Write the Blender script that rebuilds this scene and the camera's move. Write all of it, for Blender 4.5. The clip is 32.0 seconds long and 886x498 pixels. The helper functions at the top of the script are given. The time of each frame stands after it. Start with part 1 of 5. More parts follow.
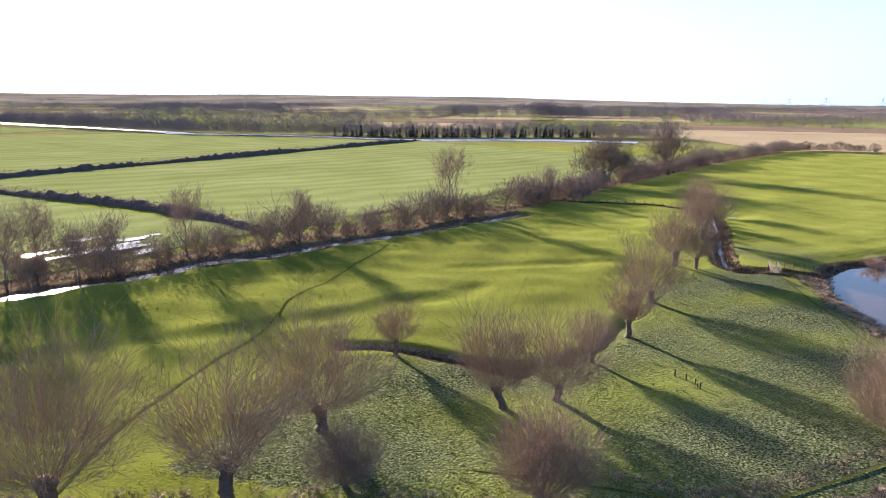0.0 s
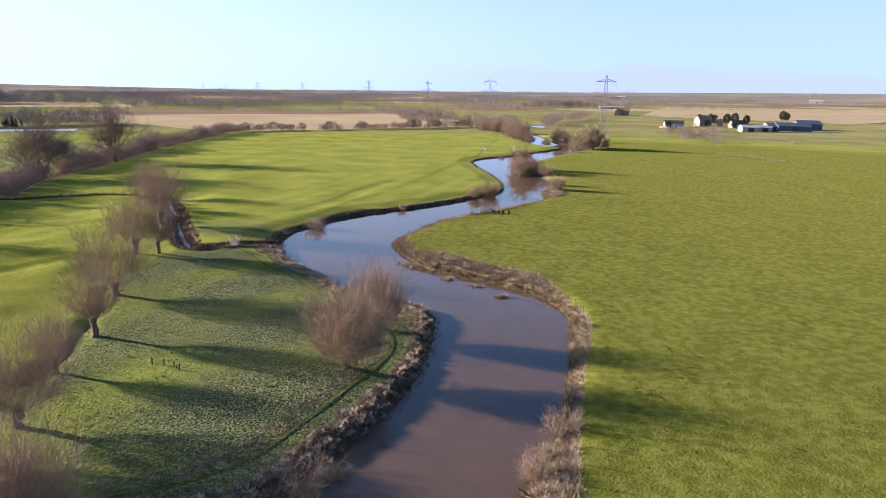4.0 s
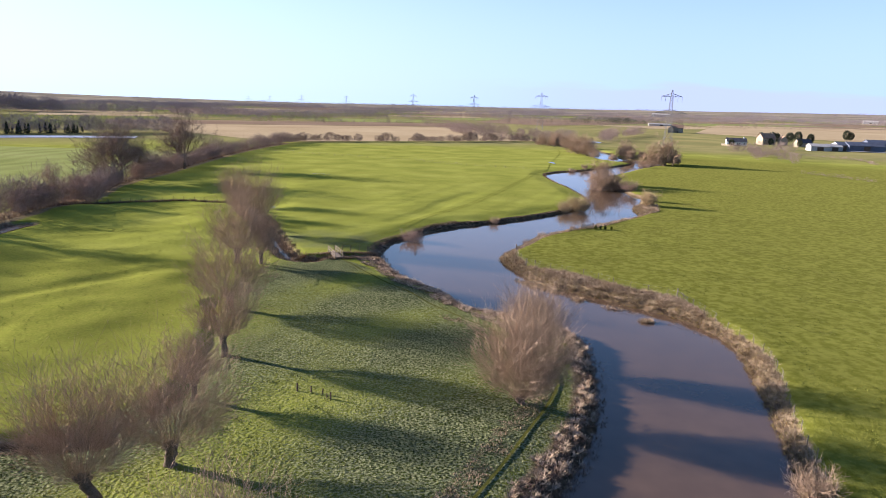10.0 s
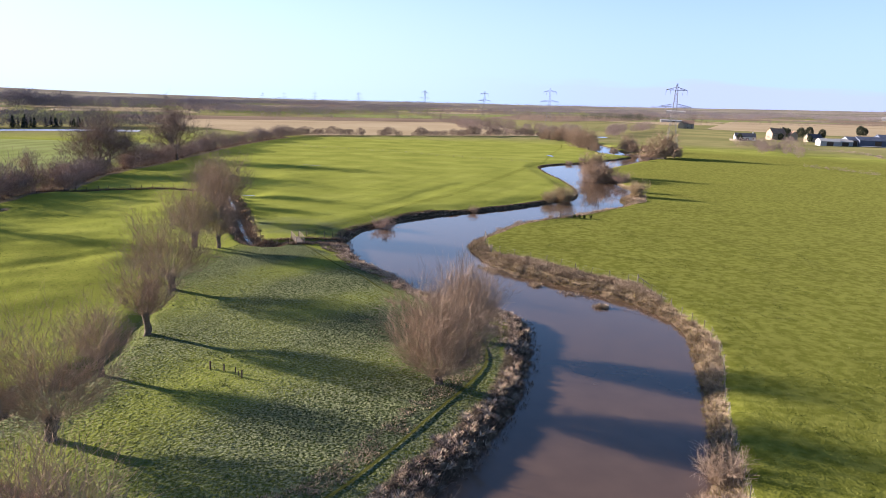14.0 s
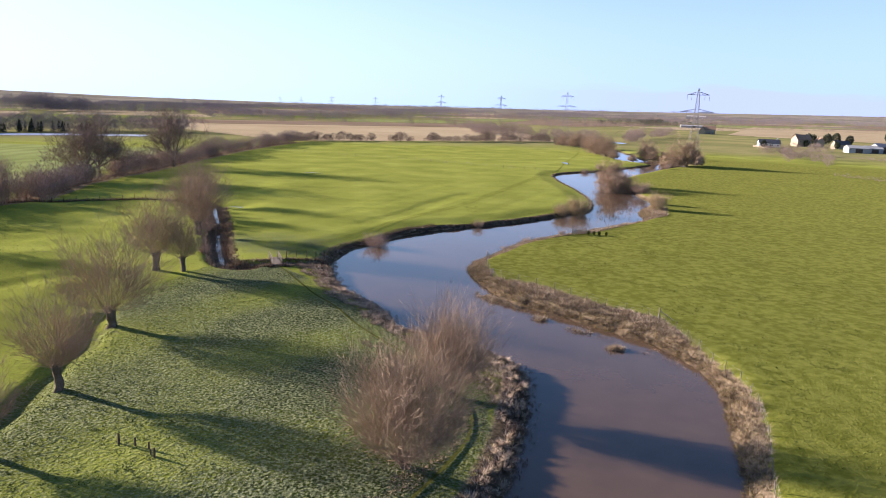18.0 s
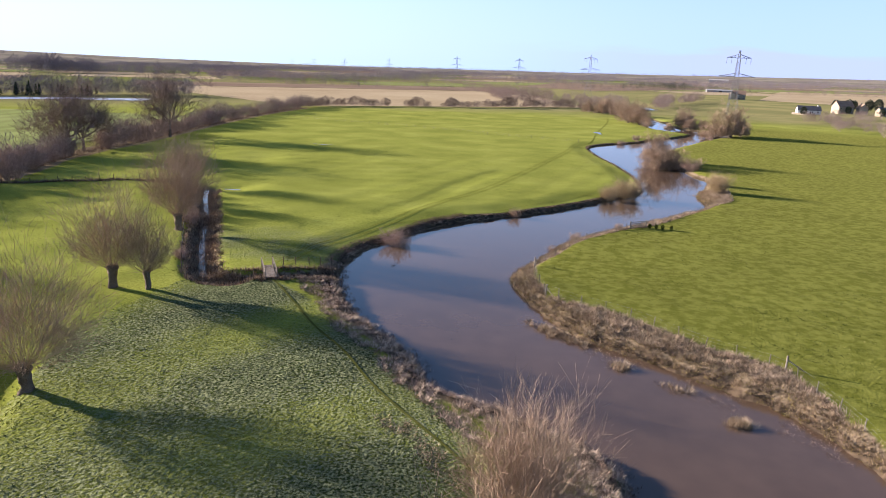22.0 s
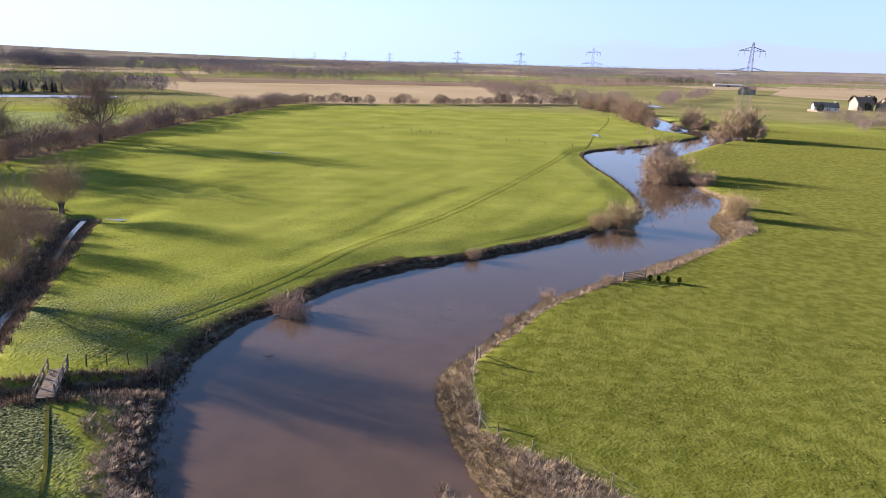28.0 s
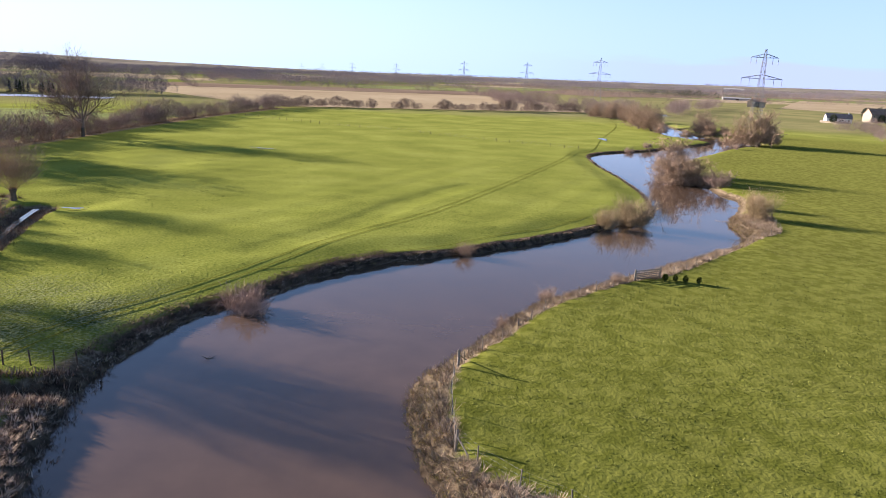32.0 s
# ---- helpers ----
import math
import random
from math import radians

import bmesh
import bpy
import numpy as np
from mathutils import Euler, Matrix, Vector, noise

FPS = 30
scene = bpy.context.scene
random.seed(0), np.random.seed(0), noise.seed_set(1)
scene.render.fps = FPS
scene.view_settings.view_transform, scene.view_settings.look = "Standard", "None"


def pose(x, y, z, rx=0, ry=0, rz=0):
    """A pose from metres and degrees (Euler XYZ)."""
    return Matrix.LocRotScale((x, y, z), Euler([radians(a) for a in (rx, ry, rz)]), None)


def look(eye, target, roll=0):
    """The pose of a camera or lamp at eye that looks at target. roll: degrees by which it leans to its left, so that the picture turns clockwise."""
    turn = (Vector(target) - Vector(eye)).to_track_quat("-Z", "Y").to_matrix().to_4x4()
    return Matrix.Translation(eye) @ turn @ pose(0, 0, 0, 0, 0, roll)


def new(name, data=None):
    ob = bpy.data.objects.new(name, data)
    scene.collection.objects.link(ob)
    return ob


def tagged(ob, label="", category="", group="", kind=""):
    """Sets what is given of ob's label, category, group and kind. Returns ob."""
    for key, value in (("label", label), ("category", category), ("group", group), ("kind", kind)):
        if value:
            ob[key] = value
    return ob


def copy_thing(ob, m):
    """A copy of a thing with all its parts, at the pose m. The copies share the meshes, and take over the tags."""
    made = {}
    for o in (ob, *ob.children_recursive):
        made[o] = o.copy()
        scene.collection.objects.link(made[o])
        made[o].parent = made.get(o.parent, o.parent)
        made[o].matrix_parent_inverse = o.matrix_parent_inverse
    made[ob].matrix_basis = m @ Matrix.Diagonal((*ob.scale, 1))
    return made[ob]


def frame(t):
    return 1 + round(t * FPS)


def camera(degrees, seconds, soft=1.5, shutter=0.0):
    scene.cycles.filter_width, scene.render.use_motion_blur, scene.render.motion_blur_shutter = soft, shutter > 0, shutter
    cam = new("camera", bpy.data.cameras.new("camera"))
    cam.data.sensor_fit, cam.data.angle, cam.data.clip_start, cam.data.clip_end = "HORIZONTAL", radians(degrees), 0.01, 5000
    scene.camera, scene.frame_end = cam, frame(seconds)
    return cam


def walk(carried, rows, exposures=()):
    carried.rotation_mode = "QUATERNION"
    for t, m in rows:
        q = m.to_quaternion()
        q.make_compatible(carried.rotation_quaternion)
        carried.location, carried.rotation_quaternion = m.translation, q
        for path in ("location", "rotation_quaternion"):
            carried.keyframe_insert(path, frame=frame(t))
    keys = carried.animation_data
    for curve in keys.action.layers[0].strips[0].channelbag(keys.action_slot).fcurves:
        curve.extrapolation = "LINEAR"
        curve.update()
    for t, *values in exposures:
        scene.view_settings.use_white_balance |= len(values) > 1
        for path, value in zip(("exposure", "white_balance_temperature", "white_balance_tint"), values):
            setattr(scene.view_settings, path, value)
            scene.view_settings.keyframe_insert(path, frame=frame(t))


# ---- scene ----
cam = camera(64.4, 32.0, soft=0.8)
PATH = [
    (0, (0.636, -34.635, 32.264), (-0.534, -33.074, 31.825), 1.2),
    (0.5, (1.087, -34.712, 32.189), (0.033, -33.07, 31.751), 1.0),
    (1, (0.689, -34.999, 32.226), (-0.186, -33.256, 31.785), 1.2),
    (1.5, (0.966, -34.703, 32.022), (0.193, -32.913, 31.58), 1.3),
    (2, (1.482, -34.542, 31.964), (0.945, -32.668, 31.52), 1.2),
    (2.5, (1.552, -34.499, 31.909), (1.197, -32.582, 31.465), 1.4),
    (3, (1.767, -34.504, 31.806), (1.603, -32.561, 31.361), 1.3),
    (3.5, (1.786, -34.287, 31.64), (1.822, -32.338, 31.196), 1.4),
    (4, (1.412, -34.282, 31.702), (1.606, -32.342, 31.258), 1.6),
    (4.5, (1.314, -34.013, 31.447), (1.498, -32.072, 31.005), 1.6),
    (6.5, (-0.928, -32.564, 31.556), (-0.786, -30.618, 31.116), 2.4),
    (7, (-2.92, -31.088, 31.676), (-2.788, -29.141, 31.238), 2.6),
    (7.5, (-5.024, -29.656, 31.95), (-4.901, -27.709, 31.514), 2.7),
    (8, (-7.444, -27.585, 32.0), (-7.327, -25.634, 31.575), 2.7),
    (8.5, (-9.272, -25.855, 31.803), (-9.159, -23.902, 31.386), 2.6),
    (9, (-10.938, -24.604, 31.362), (-10.83, -22.651, 30.948), 2.6),
    (9.5, (-12.165, -23.601, 30.283), (-12.062, -21.646, 29.873), 2.5),
    (10, (-12.951, -22.914, 29.0), (-12.853, -20.958, 28.594), 2.4),
    (10.5, (-13.297, -22.419, 27.734), (-13.205, -20.462, 27.332), 2.3),
    (11, (-13.215, -22.105, 27.191), (-13.129, -20.148, 26.787), 2.3),
    (11.5, (-12.262, -22.024, 27.086), (-12.181, -20.068, 26.68), 2.1),
    (12, (-10.855, -21.736, 26.781), (-10.778, -19.78, 26.374), 2.1),
    (12.5, (-9.281, -21.758, 26.74), (-9.21, -19.801, 26.331), 2.2),
    (13, (-7.413, -21.886, 26.829), (-7.346, -19.93, 26.416), 2.2),
    (13.5, (-5.433, -21.566, 26.79), (-5.371, -19.611, 26.377), 2.1),
    (14, (-3.391, -21.39, 26.79), (-3.336, -19.434, 26.376), 2.4),
    (14.5, (-2.088, -20.656, 26.853), (-2.04, -18.7, 26.438), 2.5),
    (16.5, (0.425, -14.746, 27.041), (0.447, -12.789, 26.633), 2.6),
    (17, (0.54, -12.2, 27.01), (0.556, -10.242, 26.605), 2.6),
    (17.5, (0.544, -9.452, 26.901), (0.556, -7.493, 26.499), 2.4),
    (18, (0.468, -6.631, 27.007), (0.474, -4.672, 26.603), 2.5),
    (18.5, (0.345, -3.747, 26.931), (0.346, -1.799, 26.478), 2.5),
    (19, (0.174, -0.489, 27.031), (0.17, 1.447, 26.532), 2.5),
    (19.5, (-0.216, 2.578, 27.046), (-0.225, 4.515, 26.546), 2.6),
    (20, (-0.771, 5.95, 27.059), (-0.784, 7.886, 26.558), 2.6),
    (20.5, (-1.338, 8.962, 27.17), (-1.355, 10.898, 26.668), 2.6),
    (21, (-1.869, 12.177, 27.276), (-1.89, 14.113, 26.773), 2.6),
    (21.5, (-2.459, 15.368, 27.328), (-2.483, 17.303, 26.825), 2.8),
    (22, (-3.06, 19.124, 27.378), (-3.086, 21.059, 26.873), 2.7),
    (22.5, (-3.366, 22.33, 27.42), (-3.393, 24.265, 26.912), 2.7),
    (23, (-3.4, 25.782, 27.467), (-3.429, 27.715, 26.955), 2.5),
    (23.5, (-3.237, 28.638, 27.551), (-3.267, 30.57, 27.036), 2.5),
    (24, (-2.79, 31.633, 27.585), (-2.82, 33.565, 27.068), 2.4),
    (24.5, (-2.049, 34.324, 27.696), (-2.08, 36.255, 27.175), 2.4),
    (25, (-1.116, 36.955, 27.77), (-1.147, 38.885, 27.247), 2.5),
    (25.5, (-0.047, 39.439, 27.931), (-0.079, 41.369, 27.405), 2.5),
    (27.5, (5.393, 50.452, 27.76), (5.355, 52.381, 27.235), 2.5),
    (28, (6.437, 53.42, 27.941), (6.397, 55.351, 27.42), 2.6),
    (28.5, (7.166, 55.95, 27.72), (7.122, 57.884, 27.212), 2.8),
    (29, (7.777, 57.905, 26.576), (7.73, 59.842, 26.079), 2.9),
    (29.5, (8.116, 59.083, 25.392), (8.067, 61.021, 24.902), 3.1),
    (30, (8.352, 59.45, 24.092), (8.302, 61.39, 23.609), 3.2),
    (30.5, (8.577, 59.851, 23.004), (8.525, 61.79, 22.515), 3.2),
    (31, (8.626, 60.824, 22.891), (8.573, 62.763, 22.404), 3.3),
    (31.5, (8.651, 62.069, 22.929), (8.595, 64.008, 22.443), 3.2),
    (32, (8.553, 64.09, 22.714), (8.497, 66.029, 22.227), 3.3),
]
walk(cam, [(t, look(eye, target, roll)) for t, eye, target, roll in PATH],
     exposures=[(0.0, 2.32, 5600, 22), (2.0, 2.2, 5650, 22), (4.0, 2.06, 5650, 22), (32.0, 2.06, 5650, 22)])

# ---- light ----
SUN_ELEVATION, SUN_AZIMUTH = 12.8, -68.0    # degrees; azimuth clockwise from +y
world = bpy.data.worlds.new("sky")
scene.world = world
world.use_nodes = True
wn, wl = world.node_tree.nodes, world.node_tree.links
sky = wn.new("ShaderNodeTexSky")
sky.sky_type, sky.sun_disc = "NISHITA", False
sky.sun_elevation, sky.sun_rotation = radians(SUN_ELEVATION), radians(SUN_AZIMUTH)
sky.air_density, sky.dust_density, sky.ozone_density = 1.0, 0.9, 3.0
wn["Background"].inputs["Strength"].default_value = 0.050
# pale haze that thickens towards the horizon all round
place = wn.new("ShaderNodeTexCoord")
split = wn.new("ShaderNodeSeparateXYZ")
wl.new(place.outputs["Generated"], split.inputs[0])
thick = wn.new("ShaderNodeMapRange")
thick.interpolation_type = "SMOOTHERSTEP"
thick.inputs["From Min"].default_value, thick.inputs["From Max"].default_value = -0.05, 0.40
thick.inputs["To Min"].default_value, thick.inputs["To Max"].default_value = 0.9, 0.0
wl.new(split.outputs["Z"], thick.inputs["Value"])
haze = wn.new("ShaderNodeMix")
haze.data_type = "RGBA"
# the haze is whiter and brighter towards the sun's side
glow = wn.new("ShaderNodeMapRange")
glow.interpolation_type = "SMOOTHSTEP"
glow.inputs["From Min"].default_value, glow.inputs["From Max"].default_value = 0.45, -0.5
wl.new(split.outputs["X"], glow.inputs["Value"])
tone = wn.new("ShaderNodeMix")
tone.data_type = "RGBA"
tone.inputs["A"].default_value, tone.inputs["B"].default_value = (3.2, 4.35, 6.1, 1), (4.4, 5.4, 6.2, 1)
wl.new(glow.outputs[0], tone.inputs["Factor"])
wl.new(tone.outputs["Result"], haze.inputs["B"])
wl.new(thick.outputs[0], haze.inputs["Factor"])
wl.new(sky.outputs[0], haze.inputs["A"])
# a low bank of lavender cloud just over the horizon
puff, squash = wn.new("ShaderNodeTexNoise"), wn.new("ShaderNodeMapping")
squash.inputs["Scale"].default_value = (4.0, 4.0, 26.0)
wl.new(place.outputs["Generated"], squash.inputs["Vector"])
wl.new(squash.outputs[0], puff.inputs["Vector"])
puff.inputs["Scale"].default_value, puff.inputs["Detail"].default_value = 1.6, 6.0
lift = wn.new("ShaderNodeMath")
lift.operation = "MULTIPLY_ADD"
wl.new(puff.outputs["Fac"], lift.inputs[0])
lift.inputs[1].default_value = -0.045
wl.new(split.outputs["Z"], lift.inputs[2])
bank_edge = wn.new("ShaderNodeMapRange")
bank_edge.inputs["From Min"].default_value, bank_edge.inputs["From Max"].default_value = 0.004, 0.012
bank_edge.inputs["To Min"].default_value, bank_edge.inputs["To Max"].default_value = 1.0, 0.0
wl.new(lift.outputs[0], bank_edge.inputs["Value"])
side = wn.new("ShaderNodeMapRange")
side.interpolation_type = "SMOOTHSTEP"
side.inputs["From Min"].default_value, side.inputs["From Max"].default_value = 0.0, 0.35
side.inputs["To Min"].default_value, side.inputs["To Max"].default_value = 0.0, 0.9
wl.new(split.outputs["X"], side.inputs["Value"])
much = wn.new("ShaderNodeMath")
much.operation = "MULTIPLY"
wl.new(bank_edge.outputs[0], much.inputs[0])
wl.new(side.outputs[0], much.inputs[1])
cloud = wn.new("ShaderNodeMix")
cloud.data_type = "RGBA"
cloud.inputs["B"].default_value = (3.3, 3.75, 5.25, 1)
wl.new(much.outputs[0], cloud.inputs["Factor"])
wl.new(haze.outputs["Result"], cloud.inputs["A"])
wl.new(cloud.outputs["Result"], wn["Background"].inputs["Color"])
sun_data = bpy.data.lights.new("sun", "SUN")
sun_data.energy, sun_data.angle, sun_data.color = 5.0, radians(0.6), (1.0, 0.84, 0.63)
sun = new("sun", sun_data)
az, el = radians(SUN_AZIMUTH), radians(SUN_ELEVATION)
sun_way = Vector((math.sin(az) * math.cos(el), math.cos(az) * math.cos(el), math.sin(el)))
sun.matrix_world = look((0, 0, 200), Vector((0, 0, 200)) - sun_way)


# ---- materials ----
def material(name, dark, light, scale=1.0, rough=0.9, bump=0.3, fine=12.0, spread=0.5, mid=None, island=0.0, distance=0.05, gloss=0.0):
    """Two scales of noise between colours, with bump; island: how much single pieces differ."""
    m = bpy.data.materials.new(name)
    m.use_nodes = True
    n, l = m.node_tree.nodes, m.node_tree.links
    bsdf = n["Principled BSDF"]
    bsdf.inputs["Roughness"].default_value = rough
    bsdf.inputs["Specular IOR Level"].default_value = gloss
    tex = n.new("ShaderNodeNewGeometry")
    big, small = n.new("ShaderNodeTexNoise"), n.new("ShaderNodeTexNoise")
    for node, s, detail in ((big, scale, 4.0), (small, scale * fine, 5.0)):
        node.inputs["Scale"].default_value, node.inputs["Detail"].default_value = s, detail
        l.new(tex.outputs["Position"], node.inputs["Vector"])
    mix = n.new("ShaderNodeMath")
    mix.operation = "MULTIPLY_ADD"
    l.new(small.outputs["Fac"], mix.inputs[0])
    mix.inputs[1].default_value = spread
    rest = n.new("ShaderNodeMath")
    rest.operation = "MULTIPLY"
    l.new(big.outputs["Fac"], rest.inputs[0])
    rest.inputs[1].default_value = 1.0 - spread
    l.new(rest.outputs[0], mix.inputs[2])
    fac = mix.outputs[0]
    if island:
        add = n.new("ShaderNodeMath")
        add.operation = "MULTIPLY_ADD"
        l.new(tex.outputs["Random Per Island"], add.inputs[0])
        add.inputs[1].default_value = island
        l.new(fac, add.inputs[2])
        low = n.new("ShaderNodeMath")
        low.operation = "SUBTRACT"
        l.new(add.outputs[0], low.inputs[0])
        low.inputs[1].default_value = island / 2
        fac = low.outputs[0]
    ramp = n.new("ShaderNodeValToRGB")
    ramp.color_ramp.elements[0].position, ramp.color_ramp.elements[1].position = 0.33, 0.67
    ramp.color_ramp.elements[0].color, ramp.color_ramp.elements[1].color = (*dark, 1), (*light, 1)
    if mid:
        ramp.color_ramp.elements.new(0.5).color = (*mid, 1)
    l.new(fac, ramp.inputs[0])
    l.new(ramp.outputs[0], bsdf.inputs["Base Color"])
    if bump:
        b = n.new("ShaderNodeBump")
        b.inputs["Strength"].default_value, b.inputs["Distance"].default_value = bump, distance
        l.new(small.outputs["Fac"], b.inputs["Height"])
        l.new(b.outputs[0], bsdf.inputs["Normal"])
    return m


def water_material(name, colour, wave=1.2, strength=0.04, rough=0.03):
    m = material(name, [c * 0.85 for c in colour], [c * 1.15 for c in colour], 0.03, rough, 0)
    n, l = m.node_tree.nodes, m.node_tree.links
    bsdf = n["Principled BSDF"]
    bsdf.inputs["IOR"].default_value = 1.33
    bsdf.inputs["Specular IOR Level"].default_value = 0.75
    tex, noise_tex, b = n.new("ShaderNodeNewGeometry"), n.new("ShaderNodeTexNoise"), n.new("ShaderNodeBump")
    noise_tex.inputs["Scale"].default_value, noise_tex.inputs["Detail"].default_value = wave, 3.0
    b.inputs["Strength"].default_value, b.inputs["Distance"].default_value = strength, 0.1
    l.new(tex.outputs["Position"], noise_tex.inputs["Vector"])
    l.new(noise_tex.outputs["Fac"], b.inputs["Height"])
    l.new(b.outputs[0], bsdf.inputs["Normal"])
    return m


def ground_material():
    """Meadow, frosted paddock, bank litter, mud, far pasture and haze-tinted distance, blended by the cover map of the
    land with ragged edges.
    """
    m = material("meadow_grass", (0.096, 0.118, 0.016), (0.236, 0.256, 0.050), 0.06, 0.95, 0.9, 56.0, 0.55, mid=(0.165, 0.188, 0.028), distance=0.25)
    n, l = m.node_tree.nodes, m.node_tree.links
    bsdf = n["Principled BSDF"]
    bsdf.inputs["Sheen Weight"].default_value, bsdf.inputs["Sheen Roughness"].default_value = 0.03, 0.6
    bsdf.inputs["Sheen Tint"].default_value = (0.85, 0.8, 0.3, 1)
    colour = bsdf.inputs["Base Color"].links[0].from_socket
    geo = n.new("ShaderNodeNewGeometry")
    # frost: pale tips are frost, its dark tone paints shade between the tussocks
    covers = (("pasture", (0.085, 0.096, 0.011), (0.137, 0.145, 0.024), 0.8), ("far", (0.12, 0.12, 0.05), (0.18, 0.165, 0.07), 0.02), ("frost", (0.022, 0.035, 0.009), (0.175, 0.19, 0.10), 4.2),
              # farthest ground: wooded brown with lavender haze put into the colour
              ("remote_haze", (0.105, 0.092, 0.10), (0.19, 0.168, 0.145), 0.004), ("litter", (0.10, 0.072, 0.045), (0.23, 0.18, 0.115), 2.4), ("mud", (0.035, 0.025, 0.018), (0.11, 0.08, 0.052), 1.2))
    for name, dark, light, scale in covers:
        grain, ramp = n.new("ShaderNodeTexNoise"), n.new("ShaderNodeValToRGB")
        grain.inputs["Scale"].default_value, grain.inputs["Detail"].default_value = scale, 6.0
        l.new(geo.outputs["Position"], grain.inputs["Vector"])
        ramp.color_ramp.elements[0].position, ramp.color_ramp.elements[1].position = 0.40, 0.62
        ramp.color_ramp.elements[0].color, ramp.color_ramp.elements[1].color = (*dark, 1), (*light, 1)
        l.new(grain.outputs["Fac"], ramp.inputs[0])
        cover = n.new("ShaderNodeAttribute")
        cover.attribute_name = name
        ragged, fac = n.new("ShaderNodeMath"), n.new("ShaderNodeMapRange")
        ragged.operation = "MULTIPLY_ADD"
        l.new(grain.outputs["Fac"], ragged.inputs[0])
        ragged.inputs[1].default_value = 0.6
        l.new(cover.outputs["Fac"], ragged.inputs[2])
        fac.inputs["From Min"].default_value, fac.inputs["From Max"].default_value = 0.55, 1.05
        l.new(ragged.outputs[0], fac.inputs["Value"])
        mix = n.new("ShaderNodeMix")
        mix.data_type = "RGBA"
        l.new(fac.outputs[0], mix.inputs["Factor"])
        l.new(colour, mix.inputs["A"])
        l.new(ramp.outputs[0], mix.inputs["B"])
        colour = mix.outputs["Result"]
    broad, even, blotch = n.new("ShaderNodeTexNoise"), n.new("ShaderNodeMapRange"), n.new("ShaderNodeMix")
    broad.inputs["Scale"].default_value, broad.inputs["Detail"].default_value, broad.inputs["Roughness"].default_value = 0.07, 7.0, 0.68
    l.new(geo.outputs["Position"], broad.inputs["Vector"])
    l.new(broad.outputs["Fac"], even.inputs["Value"])
    even.inputs["From Min"].default_value, even.inputs["From Max"].default_value = 0.3, 0.7
    even.inputs["To Min"].default_value, even.inputs["To Max"].default_value = 0.89, 1.10
    blotch.data_type, blotch.blend_type = "RGBA", "MULTIPLY"
    blotch.inputs["Factor"].default_value = 1.0
    l.new(colour, blotch.inputs["A"])
    l.new(even.outputs[0], blotch.inputs["B"])
    l.new(blotch.outputs["Result"], bsdf.inputs["Base Color"])
    # lumpy tussocks in the paddock, smoother turf elsewhere
    lumps, deep = n.new("ShaderNodeAttribute"), n.new("ShaderNodeMath")
    lumps.attribute_name, deep.operation = "frost", "MULTIPLY_ADD"
    l.new(lumps.outputs["Fac"], deep.inputs[0])
    deep.inputs[1].default_value, deep.inputs[2].default_value = 0.50, 0.06
    turf, less = n.new("ShaderNodeAttribute"), n.new("ShaderNodeMath")
    turf.attribute_name, less.operation = "pasture", "MULTIPLY_ADD"
    l.new(turf.outputs["Fac"], less.inputs[0])
    less.inputs[1].default_value = 0.025
    l.new(deep.outputs[0], less.inputs[2])
    l.new(less.outputs[0], n["Bump"].inputs["Distance"])
    return m


MEADOW = ground_material()
CROP = material("winter_crop", (0.165, 0.192, 0.058), (0.238, 0.262, 0.095), 0.03, 0.95, 0.4, 40.0, 0.4, distance=0.1)
def drilled(m, along_way, size, depth):
    """Adds faint drill rows and tramlines to a field's colour."""
    n, l = m.node_tree.nodes, m.node_tree.links
    bsdf = n["Principled BSDF"]
    colour = bsdf.inputs["Base Color"].links[0].from_socket
    geo, turned, wave, ramp, mix = (n.new(k) for k in ("ShaderNodeNewGeometry", "ShaderNodeMapping", "ShaderNodeTexWave", "ShaderNodeMapRange", "ShaderNodeMix"))
    turned.inputs["Rotation"].default_value = (0, 0, radians(along_way))
    l.new(geo.outputs["Position"], turned.inputs["Vector"])
    l.new(turned.outputs[0], wave.inputs["Vector"])
    wave.inputs["Scale"].default_value, wave.inputs["Distortion"].default_value, wave.inputs["Detail"].default_value = size, 7.0, 4.0
    ramp.inputs["To Min"].default_value, ramp.inputs["To Max"].default_value = 1.0 - depth, 1.0 + depth * 0.4
    l.new(wave.outputs["Fac"], ramp.inputs["Value"])
    mix.data_type, mix.blend_type = "RGBA", "MULTIPLY"
    mix.inputs["Factor"].default_value = 1.0
    l.new(colour, mix.inputs["A"])
    l.new(ramp.outputs[0], mix.inputs["B"])
    l.new(mix.outputs["Result"], bsdf.inputs["Base Color"])
    return m


drilled(CROP, 12, 0.022, 0.13)
STUBBLE = material("pale_stubble", (0.28, 0.215, 0.125), (0.40, 0.325, 0.20), 0.01, 0.95, 0.3, 30.0, 0.4)
PLOUGH = material("bare_soil_field", (0.16, 0.115, 0.08), (0.24, 0.18, 0.125), 0.01, 0.95, 0.3, 30.0, 0.4)
FAR_GRASS = material("far_pasture", (0.11, 0.13, 0.03), (0.17, 0.185, 0.045), 0.004, 0.95, 0, 20.0, 0.4)
RIVER = water_material("river_water", (0.086, 0.056, 0.035))
FLOOD = water_material("flood_water", (0.10, 0.085, 0.07), 2.0, 0.05, 0.1)
# flood water whose bright sky reflection is painted as a pale diffuse colour
PALE_FLOOD = material("pale_flood_water", (0.27, 0.29, 0.37), (0.38, 0.405, 0.50), 0.02, 0.35, 0.05, 20.0, 0.4, gloss=0.4)
